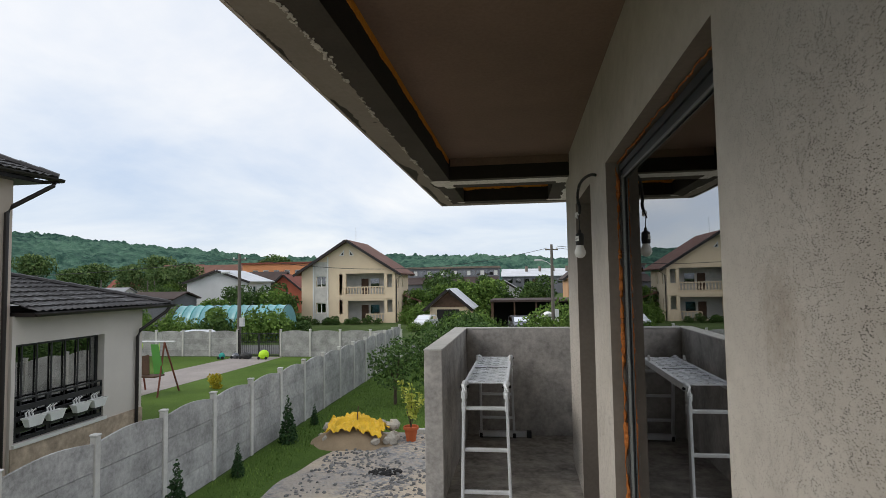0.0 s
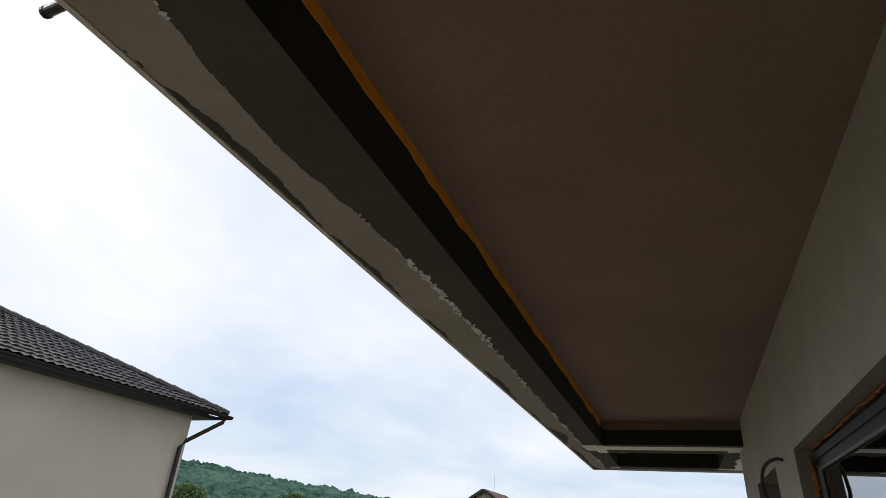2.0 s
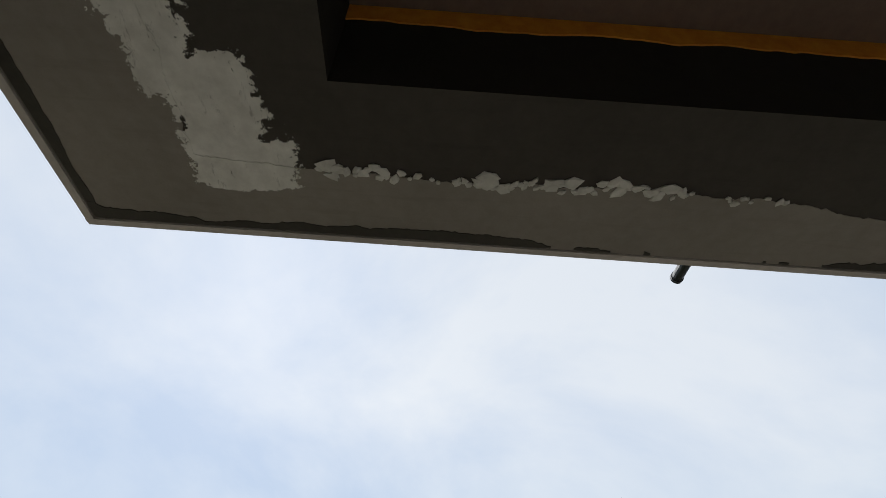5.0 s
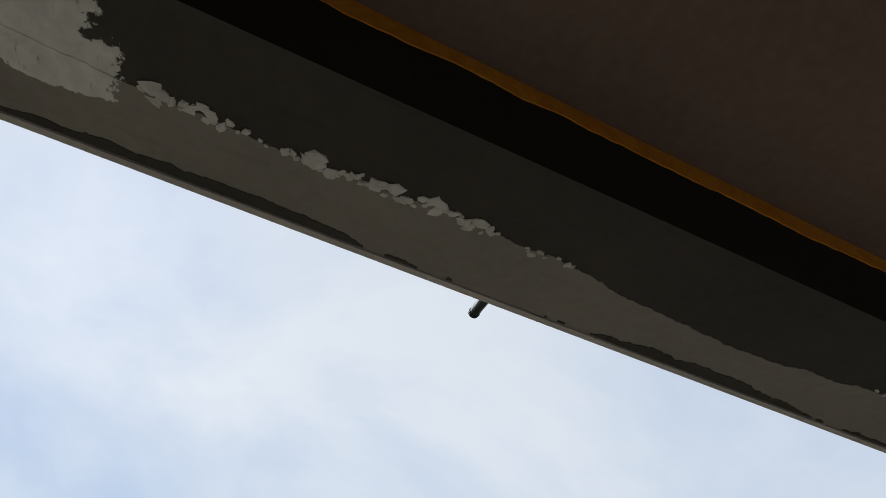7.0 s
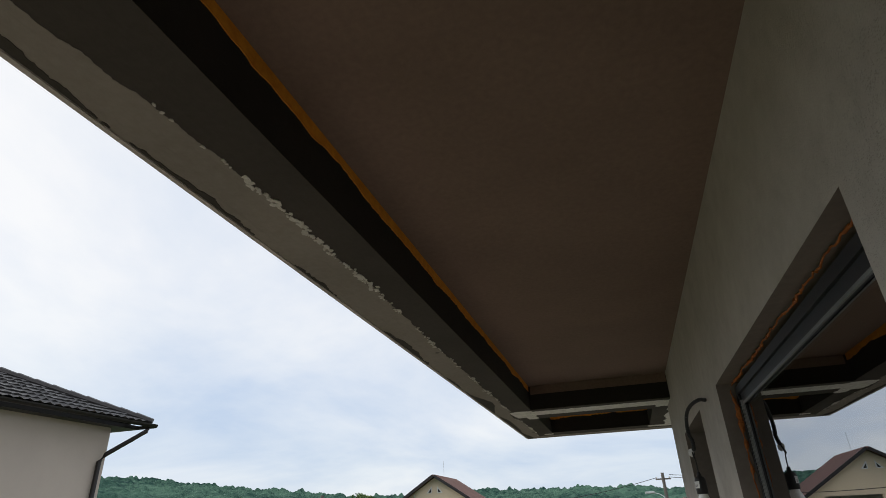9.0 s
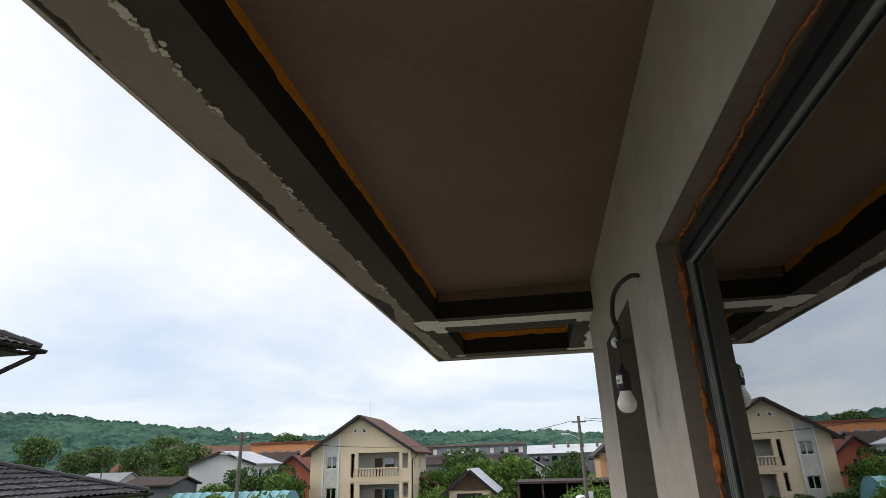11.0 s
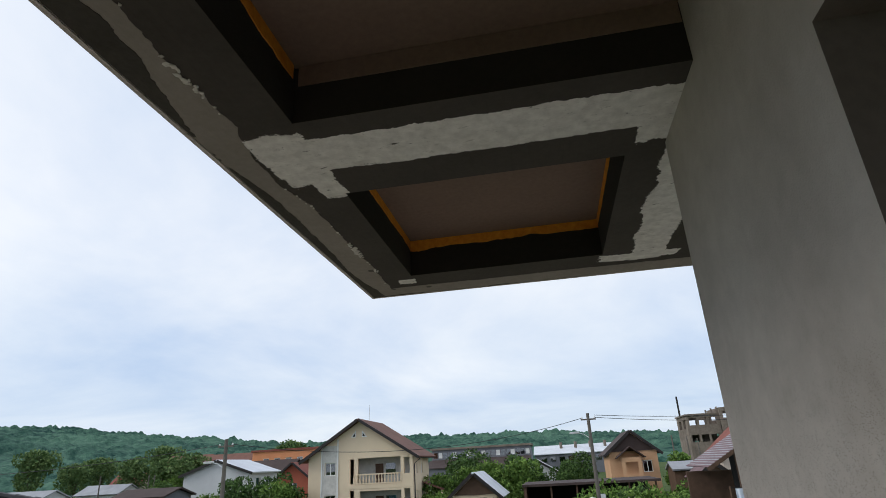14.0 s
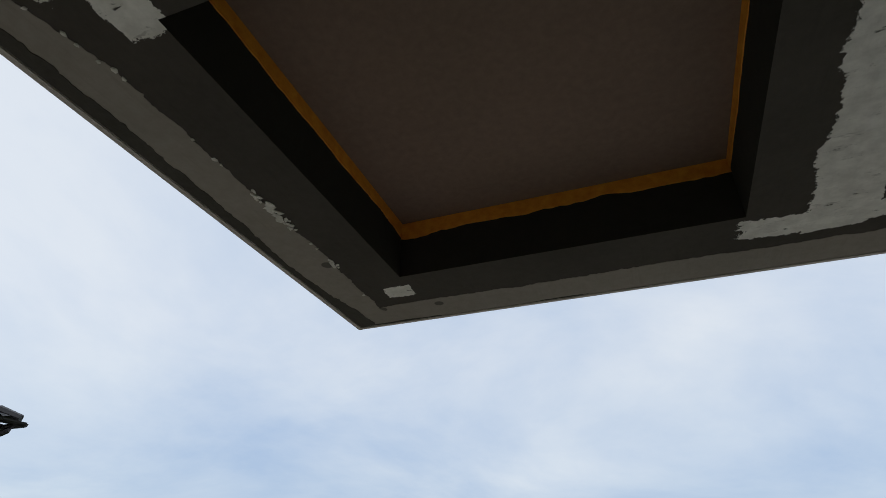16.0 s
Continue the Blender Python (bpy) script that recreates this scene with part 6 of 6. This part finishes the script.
car(-0.2, 54.5, 100, CAR_GREY, "grey parked car by the dark carport")
car(2.4, 57.0, 84, CAR_GREY, "dark grey parked car under the carport edge")
car(-9.9, 58.0, 75, CAR_WHITE, "small white parked car beside the garage", (3.6, 1.5, 1.4))
car(-24.6, 39.8, 0, CAR_WHITE, "white car parked behind the garden fence")
car(6.5, 50, 30, CAR_GREY, "dark car between garden shrubs")

sw = thing("garden_swing", "children's garden swing with red legs and green canopy", "swing", (-16.6, 23.7, G))
for sx in (-1, 1):
    for sy in (-0.7, 0.7):
        part("leg", sweep(bm_new(), [(sx * 0.75, sy, 0), (sx * 0.55, 0.0, 2.05)], 0.035, 8), METAL_RED, sw)
part("top_bar", cyl(bm_new(), (-1.7, 0, 2.08), (1.0, 0, 2.08), 0.035), ALUMINIUM, sw)
part("far_leg", sweep(bm_new(), [(-1.6, -0.5, 0), (-1.6, 0, 2.08)], 0.035, 8), GREEN_TOY, sw)
b = slab_between(bm_new(), (0.15, -0.25, 2.0), (0.45, -0.25, 2.0), (0.75, -0.3, 0.85), (0.35, -0.3, 0.85), 0.04)
part("canopy", b, GREEN_TOY, sw, "green fabric side panel")
b = slab_between(bm_new(), (-0.35, -0.28, 1.5), (0.1, -0.28, 1.6), (0.15, -0.32, 0.8), (-0.6, -0.32, 0.8), 0.04)
part("seat_back", b, WOOD, sw)
part("seat", boxes((-0.65, 0.5, -0.5, 0.1, 0.72, 0.78)), WOOD, sw)
for x in (-0.55, 0.45):
    part("rope", cyl(bm_new(), (x, -0.1, 0.78), (x * 0.7, 0, 2.05), 0.012, seg=6), LIME, sw)

for ob in list(sw.children):
    ob.data.transform(Matrix.Scale(1.13, 4))



def blob_toy(name, label, x, y, s, mat):
    t = thing(name, label, "toy", (x, y, G + 0.03))
    b = bm_new()
    bmesh.ops.create_icosphere(b, subdivisions=2, radius=1)
    for v in b.verts:
        v.co = Vector((v.co.x * s[0], v.co.y * s[1], (max(v.co.z, -0.8) + 0.8) * s[2] * 0.56)) * (1 + 0.12 * noise.noise(v.co * 1.7 + Vector((x, y, 0))))
    part("shell", b, mat, t)
    for k in (-1, 1):
        part("wheel", cyl(bm_new(), (k * s[0] * 0.7, -s[1] * 0.9, 0.09), (k * s[0] * 0.7, -s[1] * 0.7, 0.09), 0.09, seg=10), RUBBER, t)
    part("handle", sweep(bm_new(), [(-s[0] * 0.3, 0, s[2] * 0.8), (-s[0] * 0.35, 0, s[2] * 1.15), (s[0] * 0.1, 0, s[2] * 1.2)], 0.02, 6), BLACK_PLASTIC, t)


blob_toy("ride_on_toy", "lime-green plastic ride-on toy by the gate", -16.6, 34.9, (0.36, 0.26, 0.62), LIME)
blob_toy("ride_on_toy", "black ride-on toy car by the gate", -17.9, 35.1, (0.42, 0.3, 0.42), BLACK_PLASTIC)
blob_toy("ride_on_toy", "dark toy tricycle by the gate", -18.7, 35.2, (0.28, 0.2, 0.36), CAR_GREY)
blob_toy("toy_ball_cart", "teal plastic toy beside the fence", -19.5, 34.9, (0.2, 0.2, 0.42), TEAL)
blob_toy("ride_on_toy", "coral plastic toy on the paving", -17.9, 22.6, (0.35, 0.3, 0.35), CORAL)


# ---- plants ----


def leaf_mesh(bm_pts, size, rd):
    """Leaf quads round the given points, as one mesh's vertices and faces."""
    n = len(bm_pts)
    P = np.array(bm_pts)
    g = np.random.RandomState(rd.randint(0, 10 ** 6))
    a = g.normal(size=(n, 3))
    a /= np.linalg.norm(a, axis=1)[:, None]
    c = np.cross(a, g.normal(size=(n, 3)))
    c /= np.linalg.norm(c, axis=1)[:, None]
    s = size * g.uniform(0.6, 1.3, size=(n, 1))
    V = np.stack([P - a * s * 0.9, P + c * s * 0.5, P + a * s * 0.9, P - c * s * 0.5], 1).reshape(-1, 3)
    F = np.arange(4 * n).reshape(-1, 4)
    return V, F


def crown_points(n, lobes, rd):
    pts = []
    w = [l[3] ** 2 for l in lobes]
    for i in range(n):
        cx, cy, cz, r, fl = rd.choices(lobes, w)[0]
        v = Vector((rd.gauss(0, 1), rd.gauss(0, 1), rd.gauss(0, 1))).normalized()
        k = r * (rd.uniform(0.55, 1.0) ** 0.5 + rd.uniform(-0.08, 0.16))
        pts.append((cx + v.x * k, cy + v.y * k, max(0.05, cz + v.z * k * fl)))
    return pts


def tree(name, label, x, y, h, r, mat, leaves=900, size=0.2, stem=0.3, seed=1, base=G, category="tree", shape="round"):
    rd = random.Random(seed)
    t = thing(name, label, category, (x, y, base))
    lobes = []
    if shape == "cone":
        for i in range(14):
            f = i / 13
            lobes.append((rd.uniform(-.06, .06) * r, rd.uniform(-.06, .06) * r, h * (0.08 + 0.9 * f), r * (1.0 - 0.85 * f), 1.3))
    else:
        for i in range(rd.randint(9, 13)):
            a, q = rd.uniform(0, 6.28), r * rd.uniform(0.15, 0.72)
            zc = h * rd.uniform(stem + 0.1, 0.82)
            rr = r * rd.uniform(0.32, 0.55)
            lobes.append((q * math.cos(a), q * math.sin(a), min(zc, h - rr * 0.8), rr, 0.8))
        lobes.append((0, 0, h - r * 0.42, r * 0.42, 0.9))
    b = bm_new()
    top = h * 0.7
    pts, rs = [], []
    for i in range(6):
        f = i / 5
        pts.append((0.08 * r * math.sin(f * 3 + seed), 0.08 * r * math.sin(f * 2.3 + seed * 2), top * f))
        rs.append(max(0.012, 0.028 * h * (1 - 0.8 * f)))
    sweep(b, pts, rs, 7)
    for lb in lobes[:7]:
        k = rd.uniform(0.3, 0.7)
        s = Vector(pts[min(5, int(5 * k))])
        e = Vector(lb[:3])
        sweep(b, [s, s.lerp(e, 0.5) + Vector((0, 0, 0.05 * h)), e], [0.010 * h, 0.007 * h, 0.003 * h], 5)
    part("trunk", b, BARK, t)
    V, F = leaf_mesh(crown_points(leaves, lobes, rd), size, rd)
    me = bpy.data.meshes.new("crown")
    me.from_pydata(V.tolist(), [], F.tolist())
    me.materials.append(mat)
    o = new("crown", me)
    o.parent = t
    return t


def copies(src, rows, rd):
    for x, y, s in rows:
        o = copy_thing(src, pose(x, y, G, 0, 0, rd.uniform(0, 360)))
        o.scale = (s, s, s * rd.uniform(0.9, 1.12))


rp = random.Random(3)
t1 = tree("broadleaf_tree", "leafy green garden tree with an uneven crown", -29.5, 66, 5.2, 2.6, LEAF_A, 2600, 0.20, 0.15, 2)
copies(t1, [(-32.5, 63, 0.95), (-36, 66, 0.9), (-12.5, 82, 1.15), (-9.0, 78, 1.1), (-5.5, 84, 1.2), (-12.0, 90, 1.35), (-3.5, 90, 1.0), (-61, 88, 0.85), (-56, 84, 0.8), (-66, 95, 0.95), (3.5, 95, 1.25), (1.5, 88, 0.9)], rp)
t2 = tree("broadleaf_tree", "bright green leafy tree in the gardens", -27.8, 62, 4.3, 2.3, LEAF_B, 2400, 0.19, 0.12, 5)
copies(t2, [(-34.5, 60, 0.9), (-13.5, 72, 0.95), (-10.5, 74, 1.0), (-7.5, 72, 1.1), (-4.2, 74, 1.15), (-49, 80, 0.85), (-53, 74, 0.8), (-26.4, 46.6, 0.74), (-71, 104, 1.15), (-80, 120, 1.4), (16, 90, 1.2)], rp)
t3 = tree("tall_tree", "tall dark round-crowned tree on the skyline", -92.5, 200, 16.6, 7.5, LEAF_D, 3000, 0.6, 0.2, 9)
copies(t3, [(-77, 122, 0.62), (-104, 140, 0.62), (-131, 150, 0.60), (-112, 160, 0.8), (-140, 170, 0.85), (-160, 165, 0.9), (-20, 230, 0.55), (1, 240, 0.55), (-86, 126, 0.58)], rp)
t4 = tree("garden_bush", "dense green garden bush", -30.5, 46.5, 2.6, 1.7, LEAF_B, 2000, 0.14, 0.0, 12, category="bush")
copies(t4, [(-33.5, 45.5, 1.0), (-36.5, 47, 1.15), (-28.2, 46, 0.75), (-5.0, 49, 0.9), (-3.4, 47.5, 0.92), (-5.8, 52, 0.85), (-10.6, 55.0, 0.45), (-9.0, 54.0, 0.5), (-11.5, 64, 0.9), (-13.5, 64.5, 0.6), (-26.3, 65.5, 0.4), (-20.0, 65.8, 0.35), (-23.0, 65.8, 0.3), (-23.6, 46.6, 0.95), (-22.2, 46.4, 1.12), (-20.8, 46.4, 1.0), (-28.6, 45.4, 0.55), (1.0, 45.2, 0.95), (2.9, 45.0, 0.78), (4.9, 45.2, 0.8), (3.6, 50.5, 1.3), (5.3, 46, 1.2), (7.2, 45, 1.05), (6.3, 42.5, 1.0), (8.6, 47, 1.1), (-39, 52, 1.2), (-42, 56, 1.3), (9.5, 52, 1.3), (-37.5, 58, 1.1)], rp)
t5 = tree("garden_bush", "dark green rounded shrub", -26.0, 45.2, 2.1, 1.6, LEAF_A, 1700, 0.14, 0.0, 14, category="bush")
copies(t5, [(-19.6, 47.5, 0.8), (-4.5, 44.5, 1.05), (-6.2, 55.5, 1.05), (4.6, 48.6, 1.2), (-33, 54.5, 1.1), (-29, 55, 1.1), (-24, 54.5, 1.0), (8.0, 43.4, 0.9)] + [(-28.0 + 1.25 * k, 64.6, 0.36 + 0.06 * (k % 3)) for k in range(10)], rp)
t6 = tree("young_tree", "young green garden tree with loose crown", -4.9, 22.2, 2.8, 1.45, LEAF_A, 1700, 0.085, 0.3, 17)
copies(t6, [(-3.9, 24.5, 1.05), (-3.3, 27.5, 1.1), (-4.0, 30.5, 1.15), (-2.6, 32.5, 1.1), (-1.7, 26, 1.0), (-1.2, 29.5, 1.1), (-3.2, 35.0, 1.0)], rp)
t7 = tree("young_tree", "yellow-green sapling on the lawn", -3.1, 21.0, 1.9, 0.7, LEAF_Y, 500, 0.07, 0.2, 19)
copies(t7, [(-2.4, 23.4, 1.05), (-1.5, 31.5, 1.1)], rp)
c1 = tree("young_cypress", "small dark green cypress beside the fence", -7.1, 16.7, 1.45, 0.28, LEAF_C, 900, 0.055, 0.0, 21, shape="cone")
copies(c1, [(-7.05, 11.0, 0.92), (-7.15, 13.7, 0.6), (-7.1, 18.9, 0.5), (-7.0, 8.6, 0.95)], rp)
tree("golden_shrub", "low golden-yellow shrub on the neighbour's lawn", -14.2, 25.0, 0.75, 0.45, LEAF_GOLD, 700, 0.06, 0.0, 23, category="bush")
pot = thing("potted_plant", "slender yellow-green plant in a terracotta pot", "potted plant", (-3.38, 17.2, G + 0.03))
part("pot", lathe(bm_new(), [(0.14, 0), (0.20, 0.36), (0.235, 0.36), (0.235, 0.44), (0.20, 0.44), (0.19, 0.38)], 18), TERRACOTTA, pot)
rd = random.Random(31)
b = bm_new()
stems = []
for i in range(9):
    a = rd.uniform(0, 6.28)
    e = Vector((0.28 * math.cos(a), 0.28 * math.sin(a), rd.uniform(1.1, 1.75)))
    sweep(b, [(0, 0, 0.38), (e.x * 0.4, e.y * 0.4, 0.9), e], [0.010, 0.008, 0.004], 5)
    stems += [(e.x * f + rd.uniform(-.1, .1), e.y * f + rd.uniform(-.1, .1), 0.5 + (e.z - 0.5) * f + rd.uniform(-.08, .08)) for f in [rd.uniform(0.25, 1.05) for _ in range(34)]]
part("stems", b, BARK, pot)
V, F = leaf_mesh(stems, 0.075, rd)
me = bpy.data.meshes.new("foliage")
me.from_pydata(V.tolist(), [], F.tolist())
me.materials.append(LEAF_Y)
new("foliage", me).parent = pot


# grass tufts on the near lawns
g = np.random.RandomState(4)
n = 26000
X = g.uniform(-7.5, -0.8, n)
Y = g.uniform(9.0, 35.0, n)
keep = (Y > 18.3) | (X < -6.15)
X, Y = X[keep], Y[keep]
n = len(X)
A = g.uniform(0, 6.28, n)
H = g.uniform(0.03, 0.10, n)
wd = 0.012
V = np.stack([np.stack([X - wd * np.cos(A), Y - wd * np.sin(A), np.full(n, G + 0.02)], 1), np.stack([X + wd * np.cos(A), Y + wd * np.sin(A), np.full(n, G + 0.02)], 1),
              np.stack([X + H * 0.5 * np.sin(A), Y - H * 0.5 * np.cos(A), G + 0.02 + H], 1)], 1).reshape(-1, 3)
me = bpy.data.meshes.new("grass")
me.from_pydata(V.tolist(), [], np.arange(3 * n).reshape(-1, 3).tolist())
me.materials.append(LEAF_B)
tagged(new("grass", me), "short green grass blades on the lawn", "grass", kind="stuff")


# ---- wooded hills ----
def ridge_height(az):
    xs = [-60, -30, -14, -4, 4, 12.7, 20, 25, 33.8, 40, 45, 55, 90]
    es = [1.6, 1.7, 1.5, 1.95, 2.45, 2.75, 2.5, 2.75, 3.4, 3.9, 4.35, 4.7, 4.5]
    return float(np.interp(az, xs, es))


def hills():
    az = np.arange(-45, 88, 0.13)
    rad = np.concatenate([np.linspace(330, 1150, 120), np.linspace(1170, 1500, 8)])
    V, F = [], []
    for i, a in enumerate(az):
        ra = math.radians(a)
        zr = 1150 * math.tan(math.radians(ridge_height(a)))
        for j, r in enumerate(rad):
            x, y = -math.sin(ra) * r, math.cos(ra) * r
            f = min(1.0, (r - 330) / 820)
            s = f * f * (3 - 2 * f)
            z = G + (zr - G) * (0.35 * f + 0.65 * s) if r < 1160 else zr * (1 - (r - 1150) / 900)
            und = 7 * noise.noise((x / 190, y / 190, 0)) * s
            can = 0.0
            if r > 340:
                can = 4.6 * noise.noise((x / 13.0, y / 15.0, 2)) + 3.8 * noise.noise((x / 6.5, y / 7.5, 5)) + 4.0 * noise.noise((x / 45, y / 60, 8))
                can *= 1.0 if r < 1000 else 1.5
                wood = noise.noise((x / 120, y / 170, 11))
                can = can if wood > -0.25 or f > 0.8 else can * 0.25 - 3
            V.append((x, y, z + und + can - 1.5))
    m = len(rad)
    for i in range(len(az) - 1):
        for j in range(m - 1):
            F.append((i * m + j, (i + 1) * m + j, (i + 1) * m + j + 1, i * m + j + 1))
    me = bpy.data.meshes.new("wooded_hills")
    me.from_pydata(V, [], F)
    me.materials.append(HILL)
    return struct(new("wooded_hills", me), "long wooded green hills along the horizon", "hills")


# haze of the far air is put into the canopy's blue-green base colour
hs = Nodes("hazy_hillside_canopy", 0.95, spec=0.1)
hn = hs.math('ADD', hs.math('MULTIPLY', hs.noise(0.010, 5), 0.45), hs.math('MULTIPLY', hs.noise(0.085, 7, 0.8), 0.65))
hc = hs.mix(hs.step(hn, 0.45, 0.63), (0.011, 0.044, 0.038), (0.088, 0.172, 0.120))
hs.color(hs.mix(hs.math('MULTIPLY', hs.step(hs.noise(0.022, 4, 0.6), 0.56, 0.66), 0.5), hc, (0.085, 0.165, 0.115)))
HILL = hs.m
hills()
